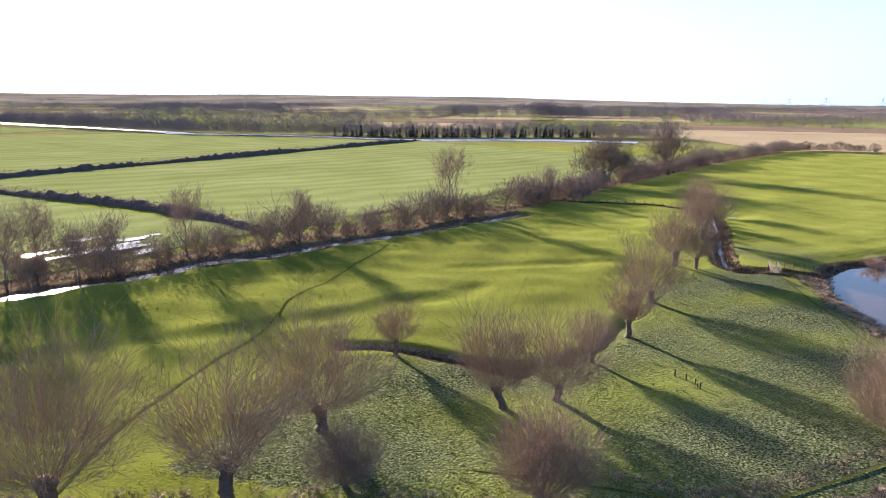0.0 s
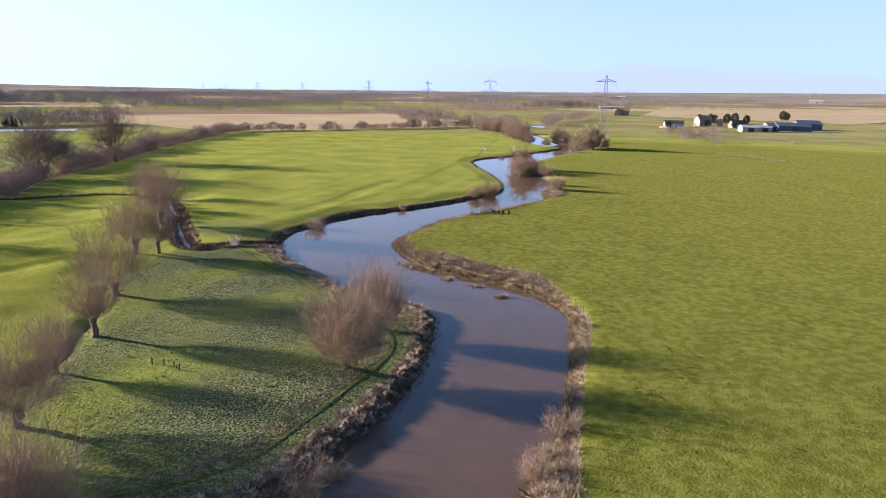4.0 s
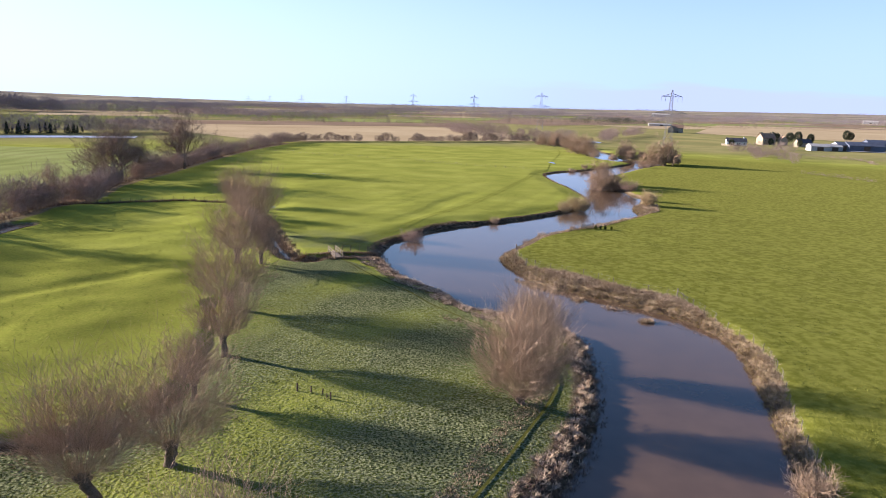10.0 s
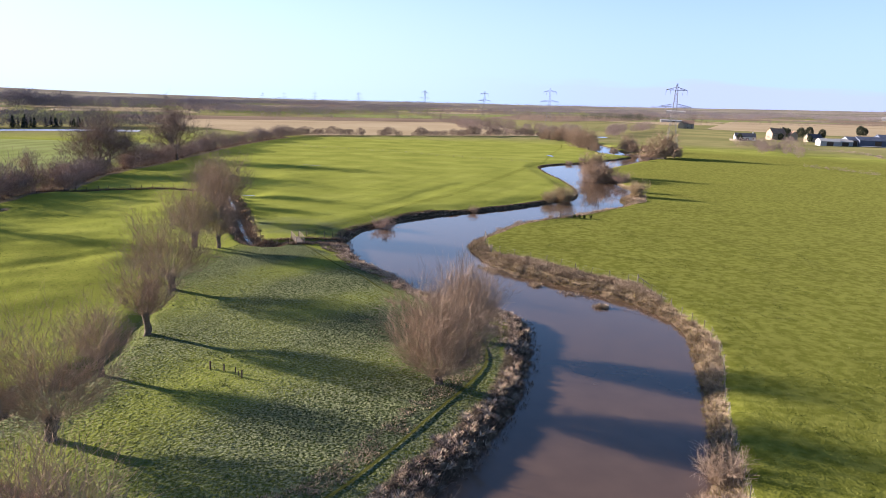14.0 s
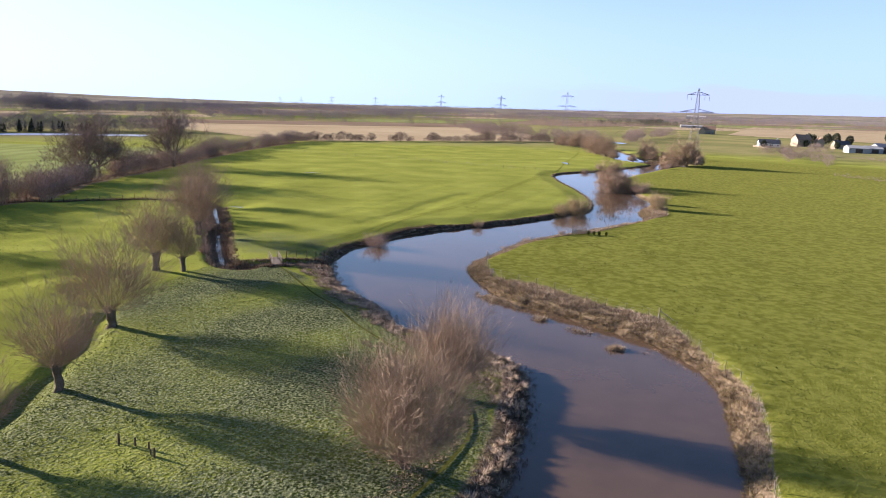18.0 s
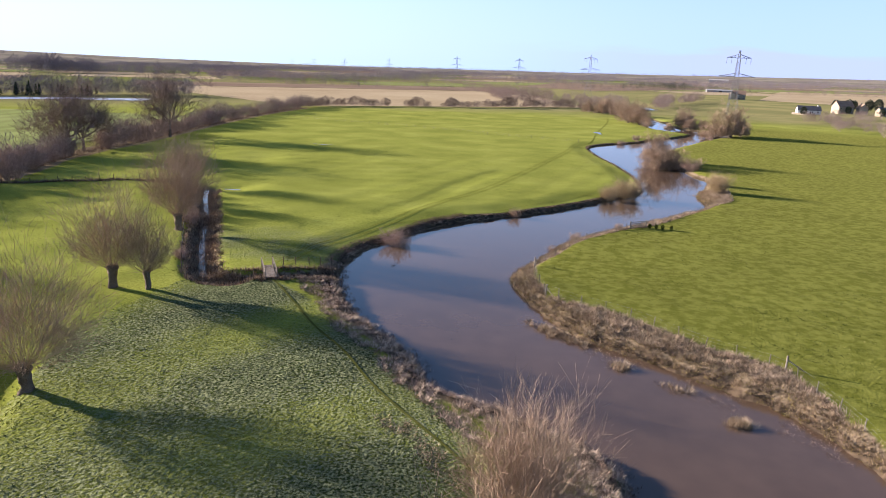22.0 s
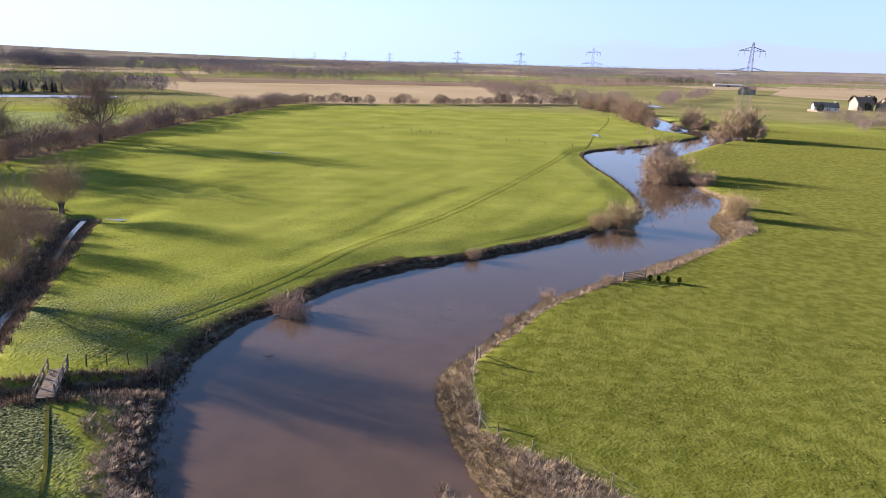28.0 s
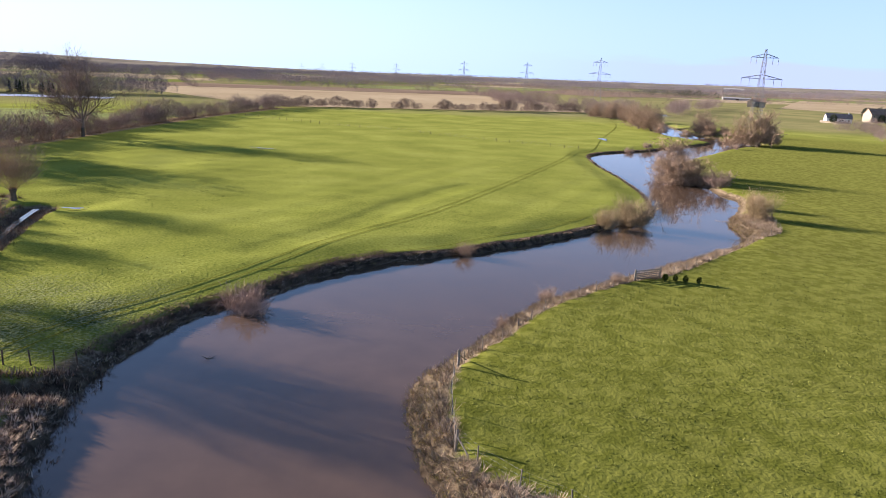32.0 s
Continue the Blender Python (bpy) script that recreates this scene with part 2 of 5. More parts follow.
BARK = material("willow_bark", (0.07, 0.055, 0.04), (0.17, 0.14, 0.105), 1.5, 0.95, 0.8, 8.0, 0.6)
POLES = material("willow_poles", (0.19, 0.136, 0.095), (0.36, 0.268, 0.185), 0.5, 0.85, 0, 6.0, 0.4, island=0.3)
# twig colour darkened for the solid core: shade inside the hedge is painted
HEDGE_CORE_SHADE = material("hedge_inner_shade", (0.085, 0.066, 0.059), (0.155, 0.12, 0.107), 0.3, 0.95, 0.6, 6.0, 0.5, distance=0.3)
TWIGS = material("hedge_twigs", (0.20, 0.142, 0.11), (0.37, 0.28, 0.22), 0.3, 0.9, 0, 6.0, 0.4, island=0.5)
DARK_TWIGS = material("oak_twigs", (0.13, 0.095, 0.075), (0.27, 0.205, 0.165), 0.3, 0.9, 0, 6.0, 0.4, island=0.4)
MID_TWIGS = material("bare_wood_twigs", (0.15, 0.115, 0.098), (0.29, 0.225, 0.19), 0.02, 0.95, 0, 10.0, 0.4, island=0.4)
# bare twigs paled to purple-grey: distance haze is mixed into their colour
HAZY_TWIGS = material("hazy_wood_twigs", (0.155, 0.133, 0.14), (0.235, 0.205, 0.205), 0.01, 0.95, 0, 8.0, 0.4, island=0.3)
CONIFER = material("conifer_needles", (0.03, 0.039, 0.027), (0.07, 0.076, 0.047), 0.05, 0.9, 0, 8.0, 0.4, island=0.6)
WEED_POLES = material("sallow_twigs", (0.20, 0.15, 0.085), (0.40, 0.31, 0.18), 0.5, 0.85, 0, 6.0, 0.4, island=0.5)
SALLOW = material("riverside_willow_twigs", (0.185, 0.132, 0.09), (0.34, 0.25, 0.17), 0.3, 0.9, 0, 6.0, 0.4, island=0.4)
REED = material("dead_reed", (0.18, 0.13, 0.08), (0.38, 0.295, 0.19), 0.25, 0.9, 0, 8.0, 0.4, island=0.6)
PALE_GRASS = material("bleached_dead_grass", (0.26, 0.19, 0.13), (0.56, 0.445, 0.315), 0.5, 0.9, 0, 6.0, 0.4, island=0.5)
BRAMBLE = material("dead_bramble", (0.065, 0.043, 0.032), (0.27, 0.19, 0.135), 0.35, 0.9, 0, 8.0, 0.4, island=0.6)
WEED = material("bank_weed", (0.14, 0.115, 0.032), (0.34, 0.275, 0.095), 0.4, 0.9, 0, 8.0, 0.4, island=0.5)
TUFT = material("grass_tuft", (0.05, 0.066, 0.010), (0.15, 0.16, 0.035), 0.2, 0.95, 0, 8.0, 0.4, island=0.6)
STRAW = material("straw_grass", (0.085, 0.088, 0.018), (0.20, 0.19, 0.065), 0.2, 0.95, 0, 8.0, 0.4, island=0.6)
FROST = material("frosty_grass", (0.055, 0.072, 0.024), (0.20, 0.205, 0.108), 0.12, 0.9, 0, 8.0, 0.4, island=0.6)
MUD = material("bank_mud", (0.04, 0.028, 0.018), (0.12, 0.085, 0.055), 0.7, 0.8, 0.6, 9.0, 0.5)
WOOD = material("weathered_wood", (0.14, 0.115, 0.09), (0.30, 0.26, 0.21), 3.0, 0.9, 0.4, 10.0, 0.5)
GREY_WOOD = material("grey_fence_wood", (0.10, 0.084, 0.066), (0.21, 0.18, 0.145), 3.0, 0.9, 0.4, 10.0, 0.5)
DARK_WOOD = material("dark_post_wood", (0.05, 0.038, 0.028), (0.13, 0.10, 0.075), 3.0, 0.9, 0.4, 10.0, 0.5)
STEEL = material("galvanised_steel", (0.16, 0.155, 0.15), (0.24, 0.235, 0.225), 0.3, 0.6, 0)
STEEL.node_tree.nodes["Principled BSDF"].inputs["Metallic"].default_value = 0.2
WIRE = material("fence_wire", (0.25, 0.25, 0.24), (0.36, 0.36, 0.35), 2.0, 0.5, 0)
STONE = material("pale_house_stone", (0.24, 0.20, 0.145), (0.36, 0.305, 0.22), 0.4, 0.9, 0.3)
RENDERED = material("white_render", (0.58, 0.56, 0.51), (0.70, 0.68, 0.63), 0.3, 0.85, 0.1)
SLATE = material("slate_roof", (0.055, 0.055, 0.06), (0.11, 0.11, 0.12), 0.5, 0.7, 0.3)
CLAY = material("clay_tile_roof", (0.20, 0.13, 0.09), (0.32, 0.22, 0.15), 0.5, 0.85, 0.3)
SHEET = material("grey_blue_cladding", (0.07, 0.08, 0.11), (0.12, 0.14, 0.18), 0.2, 0.6, 0.1)
PALE_SHEET = material("pale_fibre_cement", (0.30, 0.29, 0.27), (0.42, 0.41, 0.385), 0.2, 0.8, 0.1)
GLASS = water_material("window_glass", (0.03, 0.035, 0.04), 1.0, 0.0, 0.05)


# ---- mesh helpers ----
def smooth(a, b, v):
    u = np.clip((v - a) / (b - a), 0, 1)
    return u * u * (3 - 2 * u)


def spline(points, step=2.0):
    """A Catmull-Rom line through points, sampled about every step metres."""
    p = np.array(points, float)
    p = np.vstack([2 * p[0] - p[1], p, 2 * p[-1] - p[-2]])
    out = []
    for a, b, c, d in zip(p, p[1:], p[2:], p[3:]):
        n = max(2, int(np.linalg.norm(c - b) / step))
        t = np.linspace(0, 1, n, endpoint=False)[:, None]
        out.append(0.5 * (2 * b + (c - a) * t + (2 * a - 5 * b + 4 * c - d) * t**2 + (3 * b - a - 3 * c + d) * t**3))
    return np.vstack([*out, p[-2][None]])


def line_distance(q, line, reach=9.0):
    """Distance of points q (n, 2) from a polyline, and the nearest segment; told up to reach metres, beyond that only that it is more."""
    a, b = line[:-1], line[1:]
    best, which = np.full(len(q), 1e3), np.zeros(len(q), int)
    if len(q) < 50:
        ab = (b - a)[None]
        t = np.clip(((q[:, None] - a) * ab).sum(-1) / ((ab * ab).sum(-1) + 1e-9), 0, 1)[..., None]
        d = np.linalg.norm(q[:, None] - a - t * ab, axis=-1)
        return d.min(1), d.argmin(1)
    order = np.argsort(q[:, 1])
    ys = q[order, 1]
    for i in range(len(a)):
        lo, hi = np.searchsorted(ys, (min(a[i, 1], b[i, 1]) - reach, max(a[i, 1], b[i, 1]) + reach))
        k = order[lo:hi]
        k = k[(q[k, 0] > min(a[i, 0], b[i, 0]) - reach) & (q[k, 0] < max(a[i, 0], b[i, 0]) + reach)]
        ab = b[i] - a[i]
        t = np.clip(((q[k] - a[i]) @ ab) / (ab @ ab + 1e-9), 0, 1)
        d = np.hypot(*(q[k] - a[i] - t[:, None] * ab).T)
        m = d < best[k]
        best[k[m]], which[k[m]] = d[m], i
    return best, which


def inside(q, loop):
    """Which points lie in the closed loop."""
    odd = np.zeros(len(q), bool)
    order = np.argsort(q[:, 1])
    ys = q[order, 1]
    for (x1, y1), (x2, y2) in zip(loop, np.roll(loop, -1, 0)):
        if y1 != y2:
            lo, hi = np.searchsorted(ys, (min(y1, y2), max(y1, y2)))
            k = order[lo:hi]
            odd[k] ^= q[k, 0] < (x2 - x1) * (q[k, 1] - y1) / (y2 - y1) + x1
    return odd


def wavy(x, y, size, seed=0):
    """Cheap smooth unevenness in about -1 to 1."""
    r = np.random.RandomState(seed)
    out = 0.0
    for k in range(6):
        a, ph, s = r.uniform(0, 6.28), r.uniform(0, 6.28), r.uniform(0.6, 1.8)
        out = out + np.sin((x * math.cos(a) + y * math.sin(a)) * 6.28 / size * s + ph)
    return out / 3.0


class Soup:
    """Vertices and faces gathered as arrays."""

    def __init__(self):
        self.v, self.f, self.n = [], [], 0

    def add(self, verts, faces):
        self.v.append(np.asarray(verts, float).reshape(-1, 3))
        self.f.append(np.asarray(faces, int) + self.n)
        self.n += len(self.v[-1])

    def tubes(self, paths, radii, sides=3):
        """paths (n, k, 3), radii (n, k)."""
        n, k, _ = paths.shape
        tang = np.gradient(paths, axis=1)
        tang /= np.linalg.norm(tang, axis=-1, keepdims=True) + 1e-9
        ref = np.where(np.abs(tang[..., 2:3]) > 0.8, np.array([1.0, 0.3, 0]), np.array([0.0, 0, 1]))
        u = np.cross(tang, ref)
        u /= np.linalg.norm(u, axis=-1, keepdims=True) + 1e-9
        w = np.cross(tang, u)
        if sides == 2:
            spin = np.random.RandomState(n).uniform(0, 3.14, (n, 1, 1))
            side = u * np.cos(spin) + w * np.sin(spin)
            ring = np.stack([-side, side], 2)
        else:
            a = np.arange(sides) * 2 * math.pi / sides
            ring = u[:, :, None] * np.cos(a)[:, None] + w[:, :, None] * np.sin(a)[:, None]
        verts = paths[:, :, None] + ring * radii[:, :, None, None]
        idx = np.arange(n * k * sides).reshape(n, k, sides)
        if sides == 2:
            f = np.stack([idx[:, :-1, 0], idx[:, :-1, 1], idx[:, 1:, 1], idx[:, 1:, 0]], -1)
        else:
            nxt = np.roll(idx, -1, 2)
            f = np.stack([idx[:, :-1], nxt[:, :-1], nxt[:, 1:], idx[:, 1:]], -1)
        self.add(verts, f.reshape(-1, 4))

    def mesh(self, name, mat, flat=True):
        v, f = np.vstack(self.v), self.f
        quads = [a for a in f if a.shape[1] == 4]
        tris = [a for a in f if a.shape[1] == 3]
        me = bpy.data.meshes.new(name)
        loops = np.concatenate([a.ravel() for a in quads + tris])
        counts = np.concatenate([np.full(len(a), a.shape[1]) for a in quads + tris])
        me.vertices.add(len(v))
        me.vertices.foreach_set("co", v.ravel())
        me.loops.add(len(loops))
        me.loops.foreach_set("vertex_index", loops)
        me.polygons.add(len(counts))
        me.polygons.foreach_set("loop_start", np.concatenate([[0], np.cumsum(counts)[:-1]]))
        me.polygons.foreach_set("use_smooth", np.full(len(counts), not flat))
        me.update(calc_edges=True)
        me.materials.append(mat)
        return me


def part(name, data, parent, label="", at=None):
    """Links mesh data as one part of a thing."""
    ob = new(name, data)
    ob.parent = parent
    if at is not None:
        ob.matrix_basis = at
    return tagged(ob, label)


def box_soup(soup, x0, x1, y0, y1, z0, z1):
    v = [(x, y, z) for z in (z0, z1) for x, y in ((x0, y0), (x1, y0), (x1, y1), (x0, y1))]
    soup.add(v, [(0, 3, 2, 1), (4, 5, 6, 7), (0, 1, 5, 4), (1, 2, 6, 5), (2, 3, 7, 6), (3, 0, 4, 7)])


def box_mesh(name, mat, *bounds):
    s = Soup()
    box_soup(s, *bounds)
    return s.mesh(name, mat)


def beam(soup, a, b, r, sides=4):
    soup.tubes(np.array([[a, b]], float), np.full((1, 2), r), sides)


# ---- plan: the river, ditches and land ----
LEFT_BANK = spline([(-70, -34), (-50, -15), (-36, -3), (-24, 4.5), (-13, 10.5), (-7, 16.5), (-3.5, 22), (0.5, 28.5), (4.2, 35.5), (6.8, 43), (8.8, 52), (10, 60), (9, 66.5),
                    (3, 72), (-4, 77), (-6, 83), (-9, 88), (-13.5, 95), (-16.2, 102), (-17.9, 109), (-18.2, 114), (-17.5, 120), (-15.8, 126), (-12, 132), (-8.4, 139.5), (-2, 147.8), (8, 155),
                    (18, 163.5), (26, 171.5), (33.6, 180.5), (38, 185.2), (42, 190), (45, 200), (46.8, 215), (46.6, 235), (45.2, 255), (45.2, 275), (46.2, 284), (49, 291.5), (56.5, 300), (64, 305.5), (72, 313), (87, 330), (100, 345), (107, 357), (102, 372), (96.5, 385), (98, 402), (101, 422), (103, 447), (103, 476), (101, 510), (110, 548), (144, 590)])
RIGHT_BANK = spline([(-48, -52), (-28, -36), (-6, -18), (5, -2), (13, 16.5), (18.3, 25), (21.6, 34), (25, 44.5), (27.5, 53.5), (29.3, 60), (29.8, 66), (28.3, 72.5), (25.8, 77.2), (22.2, 80.6), (19, 84.3),
                     (15.2, 87.6), (11.2, 91.6), (8.6, 97), (6.7, 103), (5.2, 110), (5.4, 114), (8, 119.5), (11, 125), (16, 134.5), (22.6, 142), (28, 147.5), (35, 154.5), (43.6, 163.5), (50, 170), (54, 178), (55, 187.5), (58, 195), (61.5, 202), (66, 215), (64.3, 224), (65.3, 233), (62, 237.5), (57.5, 240.5), (59.5, 250), (67, 269), (78, 289), (88.5, 304.5), (100, 323), (111, 337.5), (121, 350), (124, 364), (117, 382), (111.5, 396), (112.5, 410), (114, 428), (115, 449), (115, 476), (113, 508), (122, 544), (156, 590)])
SIDE_DITCH = spline([(-31, 102.3), (-34.2, 104), (-38.3, 114), (-42, 125), (-45.3, 135.5), (-48.6, 145), (-53, 157), (-55.5, 165)])
GULLY = spline([(-34, 103), (-26, 105.5), (-15, 109)])
HEDGE_STREAM = spline([(-118, -60), (-114.5, 5), (-111, 30), (-107, 52), (-104, 75), (-99, 100), (-95, 130)])
HOLLOW = spline([(-60, 26), (-52, 29.5), (-44, 31), (-38, 32.5)])
ROW_DITCH = spline([(-40, 74), (-37.2, 65.4), (-35.8, 56.5), (-34.8, 48), (-34.5, 38)])
OLD_DITCH = spline([(-16, 146), (-11, 157), (-6.6, 168), (-1.2, 186), (3.5, 197.5), (9.5, 208)])
OLD_BANK = spline([(-88, -8), (-84.3, 4.8), (-78.3, 15.1), (-73.6, 25.2), (-69.4, 34.1), (-67.4, 41.6), (-63.1, 50.1), (-62.7, 60.5)])
OLD_BANK_END = spline([(-74, 68), (-68.8, 73.3), (-62.5, 81.4), (-54.9, 90)])
FENCE = spline([(14, 4), (18.1, 15.9), (19.6, 21.5), (22.4, 30.4), (26.3, 42), (29.8, 51), (31.9, 60.5), (31.4, 68), (30.5, 77), (29.3, 83), (25.2, 86), (20.8, 91.2), (16.5, 96.7), (12.4, 99.2),
                (10.0, 101.5), (8.8, 104.5), (8.7, 115), (13, 123), (17.3, 131), (22.5, 137), (28.6, 143.3), (32.1, 145.3), (36.6, 150), (43, 157.8), (54.9, 172.8), (59.2, 176.6), (61.5, 184), (64, 192)])
HEDGE = spline([(-121, -40), (-120, 5), (-117.5, 25), (-114, 50), (-111, 75), (-107, 100), (-103, 118), (-104, 150), (-102, 172), (-108, 205), (-108.5, 245), (-110, 300), (-109, 360), (-105, 410), (-98, 455)], 1.0)
END_HEDGE = spline([(-98, 455), (-86, 480), (-48, 494), (-12, 508), (25, 523), (57, 542), (97, 553)], 1.0)
PADDOCK = np.array([(-50, -6), (-24, 8), (-13, 14), (-3, 25), (5, 42), (6, 56), (-2, 70), (-11, 84), (-20, 98), (-26, 103), (-36, 101), (-40, 84), (-37, 62), (-36, 45), (-40, 36), (-58, 22)], float)
WATER_Z = -0.9
RIVER_LOOP = np.vstack([LEFT_BANK, RIGHT_BANK[::-1]])
RIGHT_ZONE = np.vstack([RIGHT_BANK[(RIGHT_BANK[:, 1] > 2) & (RIGHT_BANK[:, 1] < 196)], FENCE[::-1]])


def water_level(x, y):
    """The river's surface: it follows the gentle tilt of the valley floor."""
    s = smooth(80, 260, np.hypot(x, y - 60))
    return 0.5 * (1 - s) + s * 0.016 * x - 1.4 + 0.35 * s


def lie(x, y):
    """The height of the land, before banks and ditches are cut."""
    s = smooth(80, 260, np.hypot(x, y - 60))
    z = 0.5 * (1 - s) + s * 0.016 * x
    near = 1 - smooth(90, 175, np.hypot(x * 0.75, (y - 75) * 0.75))
    even = 1 - 0.75 * smooth(-2, 10, x - np.interp(y, RIGHT_BANK[:, 1], RIGHT_BANK[:, 0]))
    z = z + near * even * (0.12 * wavy(x, y, 37, 1) + 0.05 * wavy(x, y, 9, 2))
    left = smooth(-38, -52, x) * near
    z = z + left * (0.42 * wavy(x * 0.5, y, 26, 3) + 0.16 * wavy(x * 0.6, y, 11, 6))
    # worn-down old ditches and banks in the turf
    flat_x, flat_y = np.ravel(x), np.ravel(y)
    idx = np.nonzero((flat_x > -100) & (flat_x < 20) & (flat_y > -20) & (flat_y < 220))[0]
    if len(idx):
        p, dip = np.stack([flat_x[idx], flat_y[idx]], 1), np.zeros(flat_x.shape)
        for line, half, deep in ((ROW_DITCH, 2.0, 0.6), (OLD_DITCH, 4.0, 0.20), (OLD_BANK, 3.5, 0.33), (OLD_BANK_END, 3.0, 0.26)):
            dip[idx] += deep * (1 - smooth(0.2 * half, half, line_distance(p, line)[0] + 0.4 * wavy(p[:, 0], p[:, 1], 7, 4)))
        z = z - dip.reshape(np.shape(z))
    return z


def land(x, y):
    """The finished height of the ground."""
    x, y = np.atleast_1d(np.asarray(x, float)), np.atleast_1d(np.asarray(y, float))
    z = lie(x, y)
    q = np.stack([x, y], 1)
    m = (x > -125) & (x < 190) & (y > -62) & (y < 600)
    idx = np.nonzero(m)[0]
    if not len(idx):
        return z
    p = q[idx]
    dl, dr = line_distance(p, LEFT_BANK)[0], line_distance(p, RIGHT_BANK)[0]
    wet = inside(p, RIVER_LOOP)
    d = np.minimum(dl, dr)
    rough = 0.35 * wavy(p[:, 0], p[:, 1], 4.5, 5)
    width = np.where(dl < dr, np.interp(p[:, 1], [108, 120, 132, 150], [2.0, 2.2, 1.9, 1.0]), 4.2)
    up = np.clip((d + rough * (d > 0.2)) / width, 0, 1)
    # the land dips a little towards the left bank
    zz = z[idx] - np.interp(p[:, 1], [-20, 0, 112, 128], [0, 0.35, 0.35, 0.55]) * (dl < dr) * (1 - smooth(1.0, 8.5, dl))
    level = water_level(p[:, 0], p[:, 1])
    bank = level - 0.1 + (zz - level + 0.1) * (1 - (1 - up) ** 2.2)
    zz = np.where(wet, level - 0.12 - np.minimum(d, 4) * 0.4, np.where(d < width, bank, zz))
    for line, half, deep in ((SIDE_DITCH, 3.3, 1.15), (GULLY, 1.9, 1.2), (HEDGE_STREAM, 3.4, 0.85), (HOLLOW, 2.4, 0.9)):
        dd = line_distance(p, line)[0]
        zz = np.where(wet, zz, np.minimum(zz, zz - deep * (1 - smooth(0.25 * half, half, dd))))
    z[idx] = zz
    return z


def axis(fine, grow=1.13):
    """Grid lines: fine is (start, end, step) stretches, growing outwards to 4600 m."""
    out = [np.arange(a, b, s) for a, b, s in fine]
    line = np.concatenate(out)
    for sign in (-1, 1):
        edge, step, more = (line[0], fine[0][2], []) if sign < 0 else (line[-1], fine[-1][2], [])
        while abs(edge) < 4600:
            step *= grow
            edge += sign * step
            more.append(edge)
        line = np.concatenate([more[::-1], line]) if sign < 0 else np.concatenate([line, more])
    return line


def rim_hill(x, y):
    """Low hills that close the horizon."""
    r, a = np.hypot(x, y), np.arctan2(x, y)
    return smooth(2600, 4300, r) * (5 + 1.5 * np.sin(7 * a + 1.0) + 2.5 * smooth(-0.1, -0.5, a) * np.sin(19 * a) + 34 * smooth(-0.12, -0.7, a) + 17 * smooth(0.1, 0.6, a))


def ground():
    gx = axis([(-125, -60, 1.2), (-60, 70, 0.7), (70, 110, 1.6)])
    gy = axis([(-30, 0, 1.2), (0, 130, 0.65), (130, 220, 0.95), (220, 340, 1.8)])
    x, y = np.meshgrid(gx, gy)
    z = land(x.ravel(), y.ravel())
    # far rim of low hills
    z = z + rim_hill(x.ravel(), y.ravel())
    s = Soup()
    nx, ny = len(gx), len(gy)
    idx = np.arange(nx * ny).reshape(ny, nx)
    s.add(np.stack([x.ravel(), y.ravel(), z], 1), np.stack([idx[:-1, :-1], idx[:-1, 1:], idx[1:, 1:], idx[1:, :-1]], -1).reshape(-1, 4))
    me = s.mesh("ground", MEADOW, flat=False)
    px, py = x.ravel(), y.ravel()
    q = np.stack([px, py], 1)
    near = np.hypot(px, py) < 640
    dl, dr = np.full(len(q), 99.0), np.full(len(q), 99.0)
    dl[near], dr[near] = line_distance(q[near], LEFT_BANK)[0], line_distance(q[near], RIGHT_BANK)[0]
    dh = line_distance(q, HEDGE)[0]
    drop = lie(px, py) - (z - rim_hill(px, py))
    maps = {"remote_haze": 0.75 * smooth(1100, 1900, np.hypot(px, py)), "far": smooth(330, 520, np.hypot(px, py - 60)),
            # the darker pasture colour is also laid over the near-left meadow
            "pasture": np.maximum(smooth(-7, 0, px - np.interp(py, RIGHT_BANK[:, 1], RIGHT_BANK[:, 0])) * smooth(420, 330, np.hypot(px, py - 60)), 0.47 * smooth(-34, -46, px) * smooth(125, 90, py) * smooth(-112, -100, px)),
            "frost": np.where(inside(q, PADDOCK), 0.62 + 0.25 * wavy(px, py, 30, 8), 0.5 * smooth(-46, -40, px) * smooth(-12, -22, px) * smooth(108, 113, py) * smooth(142, 122, py) + 0.14 * smooth(-46, -40, px) * smooth(-12, -22, px) * smooth(108, 113, py) * smooth(142, 122, py) * wavy(px, py, 8, 9)),
            "litter": np.maximum.reduce([np.where(inside(q, RIGHT_ZONE), 1.0, 0.0), smooth(3.4, 2.2, dl) * smooth(118, 108, py), smooth(1.2, 0.7, dl) * smooth(118, 112, py), smooth(0.25, 0.5, drop) * np.where((dl < 4) & (py > 115), 0.0, 1.0), smooth(6.5, 3.5, dh)]),
            "mud": np.maximum.reduce([smooth(1.9, 1.1, dl) * smooth(112, 118, py) * 0.95, smooth(0.55, 0.95, drop) * 0.9, 0.8 * smooth(3.2, 2.0, dl) * smooth(118, 108, py), smooth(0.36, 0.16, z - water_level(px, py)) * (np.minimum(dl, dr) < 9)])}
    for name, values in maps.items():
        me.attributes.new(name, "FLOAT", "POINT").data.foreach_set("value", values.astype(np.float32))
    return tagged(new("ground", me), "uneven green winter meadow sloping to muddy river banks", "ground", kind="structure")


ground()


